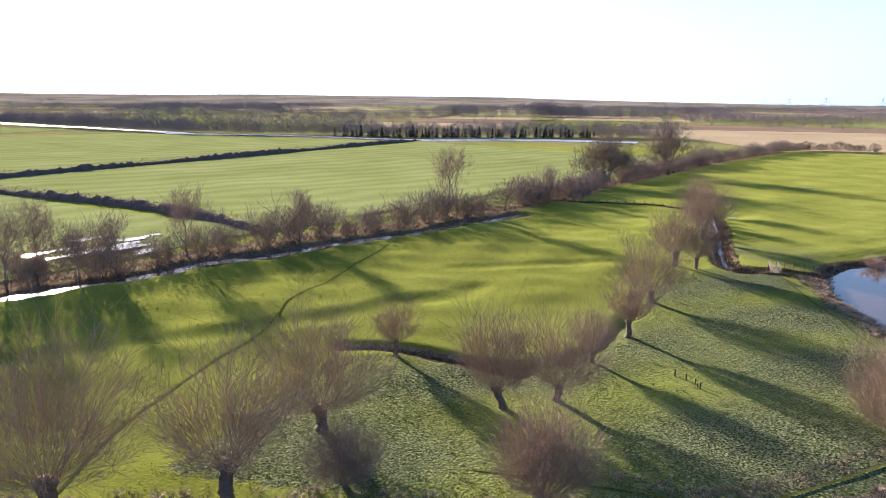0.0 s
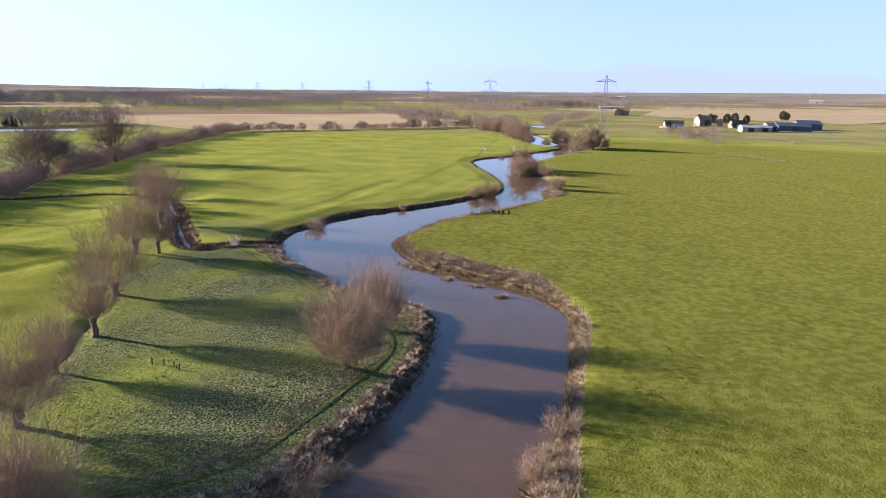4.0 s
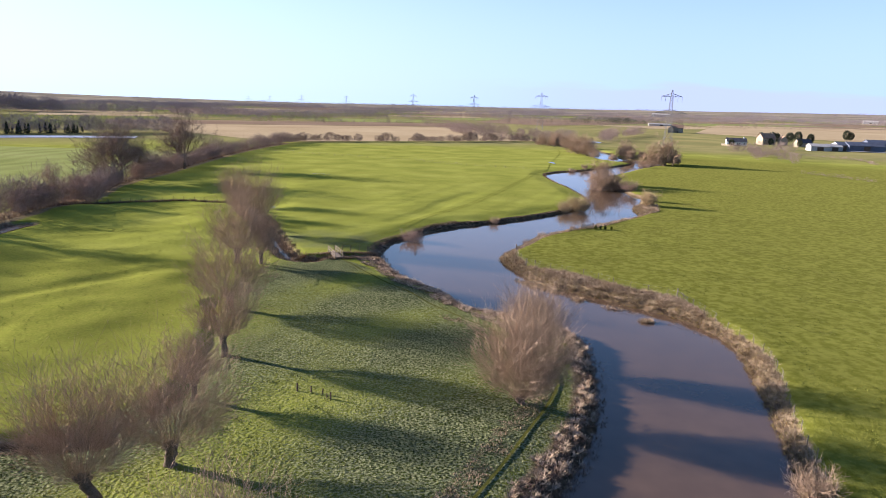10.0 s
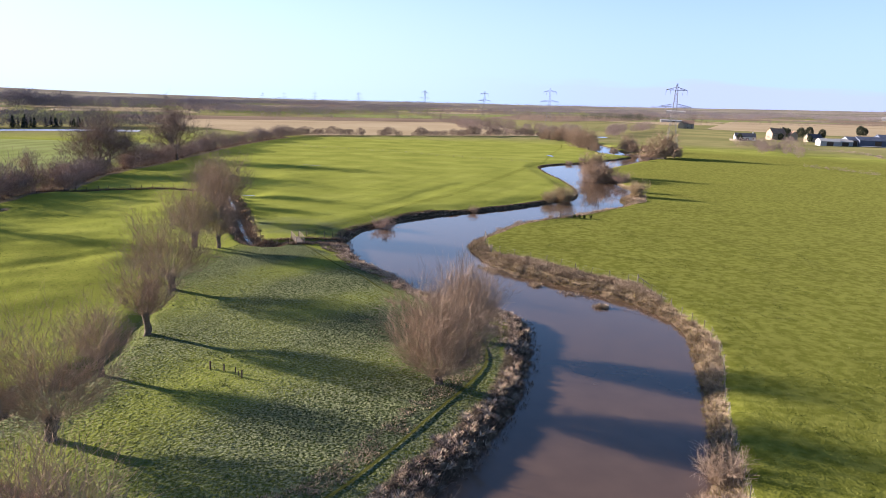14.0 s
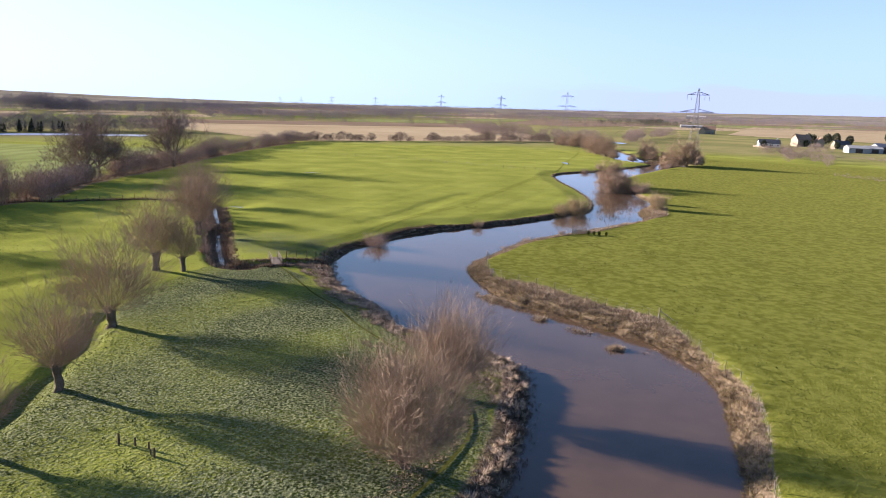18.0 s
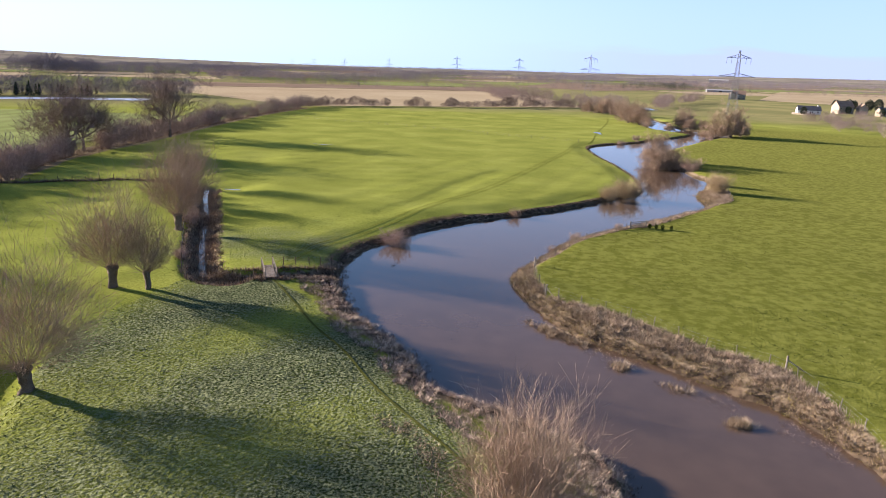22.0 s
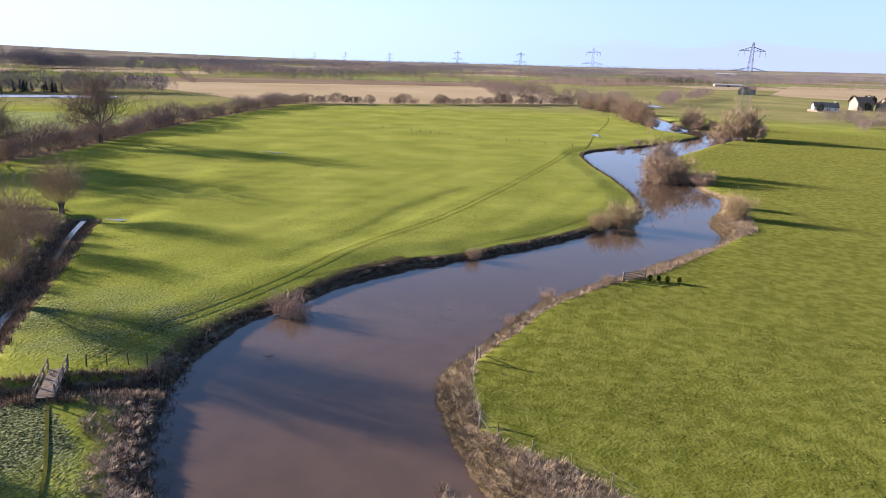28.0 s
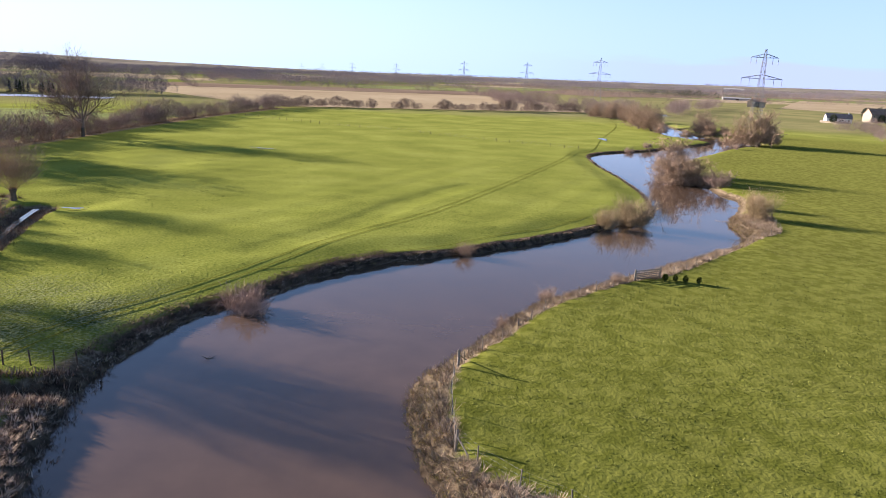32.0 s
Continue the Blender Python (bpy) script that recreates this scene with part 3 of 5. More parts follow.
def sheet(name, mat, corners, label, category="field", lift=0.2, n=24):
    """A field or pool laid over the land between four corners."""
    a, b, c, d = (np.array(p, float) for p in corners)
    u, v = np.meshgrid(np.linspace(0, 1, n), np.linspace(0, 1, n))
    u, v = u.ravel()[:, None], v.ravel()[:, None]
    q = a * (1 - u) * (1 - v) + b * u * (1 - v) + c * u * v + d * (1 - u) * v
    idx = np.arange(n * n).reshape(n, n)
    s = Soup()
    s.add(np.column_stack([q, lie(q[:, 0], q[:, 1]) + lift]), np.stack([idx[:-1, :-1], idx[:-1, 1:], idx[1:, 1:], idx[1:, :-1]], -1).reshape(-1, 4))
    return tagged(new(name, s.mesh(name, mat, flat=False)), label, category, kind="structure")


water = Soup()
gx, gy = np.meshgrid(np.linspace(-75, 195, 46), np.linspace(-62, 598, 111))
idx = np.arange(gx.size).reshape(gx.shape)
cells = np.stack([idx[:-1, :-1], idx[:-1, 1:], idx[1:, 1:], idx[1:, :-1]], -1)[(gx[:-1, :-1] > -45) | (gy[:-1, :-1] < 14)]
water.add(np.column_stack([gx.ravel(), gy.ravel(), water_level(gx, gy).ravel()]), cells.reshape(-1, 4))
tagged(new("water", water.mesh("river", RIVER, flat=False)), "muddy brown river reflecting the pale blue sky", "river", kind="structure")


def strip(name, mat, line, half, z, label, category):
    t = np.gradient(line, axis=0)
    nrm = np.stack([-t[:, 1], t[:, 0]], 1) / np.linalg.norm(t, axis=1)[:, None]
    k = len(line)
    zz = z(line[:, 0], line[:, 1]) if callable(z) else np.full(k, z)
    s = Soup()
    s.add(np.vstack([np.column_stack([line + nrm * half, zz]), np.column_stack([line - nrm * half, zz])]),
          np.stack([np.arange(k - 1), np.arange(1, k), k + np.arange(1, k), k + np.arange(k - 1)], 1))
    return tagged(new(name, s.mesh(name, mat)), label, category, kind="structure")


strip("water", FLOOD, SIDE_DITCH[3:], 0.42, -0.53, "still water in a narrow field ditch", "ditch")
strip("water", FLOOD, HEDGE_STREAM[20:], 1.5, lambda x, y: lie(x, y) - 0.5, "narrow stream along the hedge", "stream")

# fields beyond the hedge
sheet("field", CROP, [(-123, -80), (-126, 66), (-262, 60), (-330, -80)], "pale green winter crop with flooded patches")
sheet("field", CROP, [(-126, 70), (-119, 362), (-333, 376), (-300, 66)], "striped green winter crop field")
sheet("field", CROP, [(-303, 64), (-336, 374), (-590, 300), (-620, 40)], "pale green winter crop field by a flooded strip")
sheet("field", STUBBLE, [(96, 560), (-108, 470), (-330, 720), (60, 860)], "pale stubble field behind the hedgerow")
sheet("field", PLOUGH, [(60, 868), (-330, 728), (-380, 850), (60, 1010)], "bare brown field")
sheet("field", STUBBLE, [(480, 640), (330, 830), (560, 1300), (1150, 1150)], "pale stubble field behind the farm")
sheet("field", PLOUGH, [(180, 1000), (80, 1100), (200, 1500), (520, 1400)], "bare brown field far off")


# ---- trees ----
def grow(rng, parents, radii, n, span, angle, length, thin, up=0.0, k=4, wob=0.05):
    """Children on each parent line (m, kp, 3): n each, between span of its length, leaning off by angle (degrees), length in parents' lengths."""
    m, kp, _ = parents.shape
    s = rng.uniform(*span, (m, n)) * (kp - 1)
    i = np.minimum(s.astype(int), kp - 2)
    fr = (s - i)[..., None]
    rows = np.arange(m)[:, None]
    a, b = parents[rows, i], parents[rows, i + 1]
    pos = a + (b - a) * fr
    tan = (b - a) / (np.linalg.norm(b - a, axis=-1, keepdims=True) + 1e-9)
    side = rng.normal(size=(m, n, 3))
    side -= (side * tan).sum(-1, keepdims=True) * tan
    side /= np.linalg.norm(side, axis=-1, keepdims=True) + 1e-9
    ang = np.radians(rng.uniform(*angle, (m, n, 1)))
    way = tan * np.cos(ang) + side * np.sin(ang)
    plen = np.linalg.norm(np.diff(parents, axis=1), axis=-1).sum(1)[:, None]
    ln = (plen * rng.uniform(*length, (m, n)))[..., None, None]
    t = np.linspace(0, 1, k)[None, None, :, None]
    path = pos[:, :, None] + way[:, :, None] * ln * t + np.array([0, 0, 1.0]) * up * ln * t**2
    path = path + rng.normal(size=path.shape) * wob * ln * t
    r0 = radii[rows, i] * thin
    return path.reshape(m * n, k, 3), (r0[..., None] * np.linspace(1, 0.35, k)).reshape(m * n, k)


def trunk_mesh(rng, name, mat, height, r0, r1, lean=0.0, head=0.0, sides=10, k=9):
    """A tapered, knotty trunk; head: a swollen pollard head."""
    t = np.linspace(0, 1, k)
    path = np.stack([lean * t**1.5 + 0.05 * np.sin(5 * t), 0.04 * np.cos(4 * t), height * t - 0.3 * (1 - t)], 1)
    rad = r0 + (r1 - r0) * t + 0.35 * r0 * np.exp(-t * 9)
    if head:
        rad = rad + head * np.exp(-((t - 0.93) / 0.13) ** 2)
    a = np.arange(sides) * 2 * math.pi / sides
    ring = np.stack([np.cos(a), np.sin(a), 0 * a], 1)
    knots = 1 + 0.16 * rng.normal(size=(k, sides))
    v = path[:, None] + ring[None] * (rad[:, None] * knots)[..., None]
    s = Soup()
    idx = np.arange(k * sides).reshape(k, sides)
    nxt = np.roll(idx, -1, 1)
    s.add(np.vstack([v.reshape(-1, 3), path[-1] + (0, 0, 0.12)]), np.stack([idx[:-1], nxt[:-1], nxt[1:], idx[1:]], -1).reshape(-1, 4))
    s.f.append(np.stack([idx[-1], nxt[-1], np.full(sides, k * sides)], 1))
    return s.mesh(name, mat, flat=False), path[-1]


def pollard(seed, trunk=2.2, poles=95, reach=6.2, wide=85, r=0.42, lean=0.0, twigs=6, mat=None, label="bare pollard willow with a dense head of upright poles", curve=0.45, short=0.42, fine=0.0062):
    rng, poles = np.random.RandomState(seed), int(poles * 1.9)
    ob = tagged(new("willow_tree"), label, "tree", "pollard willows")
    me, topp = trunk_mesh(rng, "trunk", BARK, trunk, r, r * 0.85, lean, r * 0.55)
    part("trunk", me, ob, "stout knotty grey-brown trunk")
    az, tilt = rng.uniform(0, 2 * math.pi, poles), np.radians(wide * rng.uniform(0, 1, poles) ** 0.7)
    way = np.stack([np.sin(tilt) * np.cos(az), np.sin(tilt) * np.sin(az), np.cos(tilt)], 1)
    start = topp + np.stack([np.cos(az), np.sin(az), 0 * az], 1) * (r * 1.2 * rng.uniform(0.2, 1, poles))[:, None] + np.array([0, 0, 1]) * rng.uniform(-0.45, 0.1, (poles, 1))
    ln = 1.27 * reach * rng.uniform(0.6, 1.0, poles) * (1 - short * (tilt / radians(wide)) ** 0.8)
    t = np.linspace(0, 1, 6)[None, :, None]
    path = start[:, None] + way[:, None] * ln[:, None, None] * t + np.array([0, 0, 1]) * (curve * ln[:, None, None]) * t**2 * np.sin(tilt)[:, None, None]
    path = path + rng.normal(size=path.shape) * 0.03 * ln[:, None, None] * t
    rad = rng.uniform(0.006, 0.013, poles)[:, None] * np.linspace(1, 0.25, 6)
    s = Soup()
    s.tubes(path, rad, 3)
    p2, r2 = grow(rng, path, rad, twigs + 2, (0.25, 1.0), (12, 48), (0.12, 0.34), 0.62, 0.1, 3, 0.06)
    s.tubes(p2, np.maximum(r2, fine * 1.15), 2)
    p3, r3 = grow(rng, p2, r2, 4, (0.15, 1.0), (15, 60), (0.35, 0.85), 0.7, 0.1, 2, 0.05)
    s.tubes(p3, np.maximum(r3, fine), 2)
    part("crown", s.mesh("crown", mat or POLES), ob, "reddish-brown bare poles and twigs")
    return ob


def broad_tree(seed, height=13.0, trunk=3.5, r=0.45, limbs=11, mat=None, name="oak_tree", label="bare spreading oak in the hedge", spread=(30, 75), stems=1, group="", fine=0.036):
    rng = np.random.RandomState(seed)
    mat = mat or DARK_TWIGS
    ob = tagged(new(name), label, "tree", group)
    me, topp = trunk_mesh(rng, "trunk", BARK, trunk, r, r * 0.75, rng.uniform(-0.3, 0.3))
    part("trunk", me, ob)
    axis_line = np.array([[topp * 0.72, topp, topp + (0.2, 0.1, (height - trunk) * 0.3), topp + (-0.1, 0.2, (height - trunk) * 0.62)]])
    ar = np.array([[r * 0.8, r * 0.7, r * 0.45, r * 0.2]])
    s = Soup()
    s.tubes(axis_line, ar, 6)
    total = np.linalg.norm(np.diff(axis_line, axis=1), axis=-1).sum()
    want = (height - trunk) * 0.72 / total
    p1, r1 = grow(rng, axis_line, ar, limbs, (0.15, 1.0), spread, (want * 0.75, want * 1.1), 0.55, 0.3, 6, 0.05)
    s.tubes(p1, r1, 5)
    p2, r2 = grow(rng, p1, r1, 7, (0.25, 1.0), (20, 60), (0.3, 0.6), 0.6, 0.15, 5, 0.05)
    s.tubes(p2, r2, 3)
    p3, r3 = grow(rng, p2, r2, 6, (0.2, 1.0), (20, 60), (0.35, 0.7), 0.6, 0.1, 4, 0.06)
    s.tubes(p3, np.maximum(r3, fine * 1.1), 2)
    p4, r4 = grow(rng, p3, r3, 9, (0.2, 1.0), (20, 55), (0.4, 0.8), 0.7, 0.1, 3, 0.06)
    s.tubes(p4, np.maximum(r4, fine), 2)
    part("crown", s.mesh("crown", mat), ob)
    return ob


def round_willow(seed, height, width, stems=105, label="", mat=None, fine=0.024):
    """A bare willow grown out from its foot into a rounded dome of fine twigs."""
    rng = np.random.RandomState(seed)
    ob = tagged(new("willow_tree"), label, "tree", "riverside willows")
    me, topp = trunk_mesh(rng, "trunk", BARK, 1.0, 0.4, 0.3, 0.1, 0.15)
    part("trunk", me, ob)
    az, tilt = rng.uniform(0, 6.28, stems), np.radians(88) * rng.uniform(0, 1, stems) ** 0.6
    way = np.stack([np.sin(tilt) * np.cos(az), np.sin(tilt) * np.sin(az), np.cos(tilt)], 1)
    lump = 1 + 0.16 * np.sin(3 * az + seed) * np.sin(tilt) + 0.1 * np.sin(5 * az + 2 * seed)
    ln = lump * rng.uniform(0.45, 0.92, stems) / np.sqrt((np.sin(tilt) / (width / 2)) ** 2 + (np.cos(tilt) / (height - 1.0)) ** 2)
    t = np.linspace(0, 1, 6)[None, :, None]
    path = topp * 0.7 + way[:, None] * ln[:, None, None] * t + rng.normal(size=(stems, 6, 3)) * 0.035 * ln[:, None, None] * t
    rad = rng.uniform(0.018, 0.05, stems)[:, None] * np.linspace(1, 0.2, 6)
    s = Soup()
    s.tubes(path, rad, 3)
    p2, r2 = grow(rng, path, rad, 9, (0.4, 1.0), (30, 85), (0.14, 0.32), 0.55, 0.15, 3, 0.07)
    s.tubes(p2, np.maximum(r2, fine * 1.2), 2)
    p3, r3 = grow(rng, p2, r2, 5, (0.1, 1.0), (25, 80), (0.35, 0.8), 0.6, 0.1, 2, 0.05)
    s.tubes(p3, np.maximum(r3, fine), 2)
    part("crown", s.mesh("crown", mat or SALLOW), ob)
    return ob


def thicket(seed, height=4.5, radius=2.2, stems=40, mat=None, name="hedge_bush", label="bare brown thorn bush in the hedge", group="hedge bushes", twigs=7, thick=0.035, fine=0.016):
    rng = np.random.RandomState(seed)
    ob = tagged(new(name), label, "bush", group)
    az, rr = rng.uniform(0, 6.28, stems), radius * 0.45 * np.sqrt(rng.uniform(0, 1, stems))
    start = np.stack([np.cos(az) * rr, np.sin(az) * rr, np.full(stems, -0.2)], 1)
    tilt = np.radians(rng.uniform(3, 42, stems))
    az2 = az + rng.normal(size=stems) * 0.7
    way = np.stack([np.sin(tilt) * np.cos(az2), np.sin(tilt) * np.sin(az2), np.cos(tilt)], 1)
    ln = height * rng.uniform(0.45, 0.9, stems)
    t = np.linspace(0, 1, 5)[None, :, None]
    path = start[:, None] + way[:, None] * ln[:, None, None] * t + rng.normal(size=(stems, 5, 3)) * 0.05 * ln[:, None, None] * t
    rad = rng.uniform(0.5, 1.1, stems)[:, None] * thick * np.linspace(1, 0.3, 5)
    s = Soup()
    s.tubes(path, rad, 3)
    stem_mesh = s.mesh("stems", mat or TWIGS)
    s2 = Soup()
    p2, r2 = grow(rng, path, rad, twigs, (0.12, 1.0), (15, 60), (0.22, 0.5), 0.6, 0.1, 3, 0.06)
    s2.tubes(p2, np.maximum(r2, fine * 1.1), 2)
    p3, r3 = grow(rng, p2, r2, 4, (0.2, 1.0), (20, 65), (0.4, 0.85), 0.7, 0.1, 2, 0.06)
    s2.tubes(p3, np.maximum(r3, fine * 0.9), 2)
    part("stem_clump", stem_mesh, ob)
    part("twig_mass", s2.mesh("twigs", mat or TWIGS), ob)
    return ob


def stand(ob, x, y, turn=0.0, size=1.0, wide=None, sink=0.0):
    """Puts a thing on the land."""
    z = float(land(x, y)[0]) - sink
    ob.matrix_basis = Matrix.LocRotScale((x, y, z), Euler((0, 0, radians(turn))), (size * (wide or 1), size * (wide or 1), size))
    return ob


def again(ob, x, y, turn=0.0, size=1.0, wide=None, sink=0.0, label=""):
    made = copy_thing(ob, Matrix())
    stand(made, x, y, turn, size, wide, sink)
    return tagged(made, label)


# pollard willows of the paddock
w_a = stand(pollard(11, 2.3, 95, 6.4, 74), -42.2, 96.2, 160, 1.18)
w_b = stand(pollard(12, 2.1, 115, 6.8, 88, 0.5, short=0.3), -37, 70.6, 0, 1.05)
w_c = stand(pollard(13, 2.4, 95, 5.4, 78, 0.36), -33, 52, 0, 1.0)
w_d = stand(pollard(14, 2.0, 115, 6.6, 74, 0.42, lean=-0.9, label="leaning bare pollard willow"), -34.4, 23, 0, 1.02)
again(w_c, -32.8, 40.5, 90, 0.8)
again(w_b, -30.9, 28.2, 140, 0.93)
again(w_c, -38.2, 96.4, 20, 0.92)
again(w_c, -52.1, 26.6, 200, 0.78, label="small bare pollard willow beside a hollow in the meadow")
again(w_b, -45.4, 8.0, 60, 1.12)
again(w_a, -43.2, -4.3, 250, 1.25, 1.1)
again(w_b, -52, -14, 30, 1.35)
w_e = stand(pollard(15, 0.7, 150, 7.0, 76, 0.45, twigs=8, curve=0.42, short=0.42, fine=0.0068, label="bare willow with long reddish poles on the river bank"), -1.6, 41.2)
again(w_e, 2.0, 54.9, 130, 0.94, 0.86)
again(w_e, -37, 2.6, 60, 0.55, 1.2, label="low bare willow scrub in the paddock")
w_f = stand(pollard(16, 2.3, 120, 8.2, 70, 0.5, label="tall bare willow beside the ditch"), -46.2, 126, 0, 1.14)
again(w_f, -60.2, 167, 100, 0.8, 1.05)
again(w_c, -53.5, 146, 30, 0.8, 1.1, label="small bare willow leaning over the ditch")
again(w_e, -22.7, 10.5, 200, 0.9, label="pale bare willow scrub above the river bank")

# river trees further on
r_a = stand(round_willow(21, 12.5, 12.5, label="broad bare riverside willow"), 58, 236.5)
r_b = stand(round_willow(22, 9.6, 10.6, label="round bare willow growing from the water's edge"), 62.8, 234.6)
for ob, x, y, turn, size, wide in ((r_b, 60, 244, 200, 1.25, 1.0), (r_a, 113, 343, 40, 1.42, 0.95), (r_b, 119, 340, 200, 1.75, 0.95), (r_b, 126, 347, 90, 1.0, 1.1), (r_a, 114.5, 397, 120, 1.15, 0.8), (r_b, 120, 405, 10, 0.9, 1.2), (r_b, 125, 397, 70, 0.5, 1.7),
                                  (r_b, 93.5, 403, 80, 1.55, 1.0), (r_a, 90, 414, 300, 1.3, 0.95), (r_b, 95, 441, 20, 1.2, 1.1), (r_a, 98, 474, 150, 1.2, 1.0), (r_b, 90, 486, 250, 1.15, 1.2), (r_b, 95, 512, 50, 1.2, 1.1), (r_a, 84, 502, 10, 0.9, 1.2), (r_b, 104, 534, 110, 1.1, 1.2), (r_b, 100.5, 371, 30, 0.55, 1.3), (r_b, 95, 391, 130, 0.7, 1.2), (r_b, 116, 388, 230, 0.7, 1.3)):
    again(ob, x, y, turn, size, wide)

# the long hedge on the far side of the meadow
bushes = [thicket(40 + i, h, r, 36, label=lb, twigs=8, fine=0.013) for i, (h, r, lb) in enumerate(((4.6, 2.4, "bare brown thorn bush in the hedge"), (3.4, 2.6, "low bare bramble and thorn bush"), (5.6, 2.2, "tall bare hedge shrub")))]
OAKS = ((-105, 268), (-109, 210), (-110, 220))
rng = np.random.RandomState(5)
made = 0
gap = 0.0
for p, q in zip(HEDGE, HEDGE[1:]):
    gap -= np.linalg.norm(q - p)
    y_now = p[1]
    if gap > 0 or (122 < p[1] < 142 and p[0] < -95):
        continue
    gap = rng.uniform(5.0, 8.0) * (1 if y_now < 330 else 2.2)
    if min(math.dist(p, k) for k in OAKS) < 4:
        continue
    b = bushes[rng.randint(3)]
    x, y = p + rng.normal(size=2) * 0.8
    if made < 3:
        stand(bushes[made], x, y, rng.uniform(0, 360))
    else:
        again(b, x, y, rng.uniform(0, 360), rng.uniform(1.05, 1.7))
    made += 1
oak = stand(broad_tree(61, 14.5, 2.6, 0.5, 18, spread=(15, 85), fine=0.017), -105, 268, 0, 1.0, 1.2)
oak2 = stand(broad_tree(62, 12.5, 2.4, 0.45, 18, spread=(15, 85), fine=0.017), -109, 210, 0, 1.0, 1.2)
again(oak, -110.5, 220, 140, 0.9, 1.1)
for x, y, s in ((-96.5, 164, 1.6), (-102.5, 156, 1.5), (-106, 150, 1.3), (-106, 181, 1.2)):
    again(bushes[0], x, y, x * 31 % 360, s, label="large rounded bare bush standing out of the hedge")
ash = stand(broad_tree(63, 12.0, 3.2, 0.28, 9, TWIGS, "ash_tree", "slender bare ash tree in the hedge", (15, 55), fine=0.012), -112, 118, 0, 0.95)
for x, y, s in ((-117, 9, 0.75), (-118, 14, 0.8), (-114.5, 19, 0.6), (-114, 25, 0.65), (-116, 40, 0.75), (-114, -8, 0.8), (-109, 62, 0.65), (-104, 160, 0.6)):
    again(ash, x, y, x * 37 % 360, s)


# ---- distance: belts, hedgerows, woods, farm, power line ----
def far_trees(name, xy, heights, mat, shards, seed, label, wide=0.42, conifer=False, width=0.05, long=0.22, hill=None, category="woodland", body=(), inner=None):
    """Many bare trees far off, as one mesh of thin upright branch slivers."""
    rng = np.random.RandomState(seed)
    n = len(xy)
    z0 = lie(xy[:, 0], xy[:, 1]) + (hill if hill is not None else 0)
    h = heights[:, None]
    az, e = rng.uniform(0, 6.28, (n, shards)), rng.uniform(0.05, 1.0, (n, shards))
    if conifer:
        zb = z0[:, None] + h * e
        ln = h * wide * 0.5 * (1.08 - e)
        a = np.stack([xy[:, :1] + 0 * e, xy[:, 1:] + 0 * e, zb + 0.06 * h], -1)
        tip = np.stack([xy[:, :1] + np.cos(az) * ln, xy[:, 1:] + np.sin(az) * ln, zb - 0.08 * h], -1)
        across = np.stack([-np.sin(az), np.cos(az), 0 * az], -1) * (h * 0.07)[..., None]
        v = np.stack([a, tip - across, tip + across], 2)
    else:
        rr = rng.uniform(0.25, 1.0, (n, shards)) ** 0.5
        cz = rng.uniform(-1, 1, (n, shards))
        flat = np.sqrt(1 - cz**2) * rr
        c = np.stack([xy[:, :1] + np.cos(az) * flat * h * wide, xy[:, 1:] + np.sin(az) * flat * h * wide, z0[:, None] + h * (0.52 + 0.48 * cz * rr)], -1)
        out = np.stack([np.cos(az) * flat, np.sin(az) * flat, 0.5 + 0.5 * cz], -1) + rng.normal(size=c.shape) * 0.45
        out /= np.linalg.norm(out, axis=-1, keepdims=True) + 1e-9
        side = np.cross(out, rng.normal(size=c.shape))
        side /= np.linalg.norm(side, axis=-1, keepdims=True) + 1e-9
        ln = (h * long * rng.uniform(0.6, 1.3, (n, shards)))[..., None]
        v = np.stack([c - side * (h * width)[..., None] * 0.5, c + side * (h * width)[..., None] * 0.5, c + out * ln], 2)
    s = Soup()
    s.add(v.reshape(-1, 3), np.arange(n * shards * 3).reshape(-1, 3))
    for verts, faces in body:
        s.add(verts, faces)
    if body:
        me = s.mesh(name, mat, flat=False)
        me.materials.append(inner or mat)
        quads = sum(len(faces) for _, faces in body)
        me.polygons.foreach_set("material_index", (np.arange(len(me.polygons)) < quads).astype(np.int32))
        return tagged(new(name, me), label, category, kind="stuff")
    return tagged(new(name, s.mesh(name, mat)), label, category, kind="stuff")


def hedge_body(line, half, height, seed, rise=None):
    """The dense inner growth of a hedge or belt: a bumpy ridge along a line."""
    rng = np.random.RandomState(seed)
    k = len(line)
    t = np.gradient(line, axis=0)
    nrm = np.stack([-t[:, 1], t[:, 0]], 1) / (np.linalg.norm(t, axis=1)[:, None] + 1e-9)
    u, f = np.array([-1, -0.9, -0.55, 0, 0.55, 0.9, 1.0]), np.array([-0.1, 0.5, 0.88, 1.0, 0.88, 0.5, -0.1])
    h = height * (0.7 + 0.25 * wavy(line[:, 0], line[:, 1], 60, seed) + 0.12 * rng.normal(size=k)).clip(0.2, 1.3)
    at = line[:, None] + nrm[:, None] * (u * half)[None, :, None] * rng.uniform(0.8, 1.2, (k, 7, 1))
    z = lie(at[..., 0], at[..., 1]) + h[:, None] * f * rng.uniform(0.8, 1.15, (k, 7))
    if rise is not None:
        z = z + rise(at[..., 0], at[..., 1])
    idx = np.arange(k * 7).reshape(k, 7)
    return np.concatenate([at, z[..., None]], -1).reshape(-1, 3), np.stack([idx[:-1, :-1], idx[:-1, 1:], idx[1:, 1:], idx[1:, :-1]], -1).reshape(-1, 4)


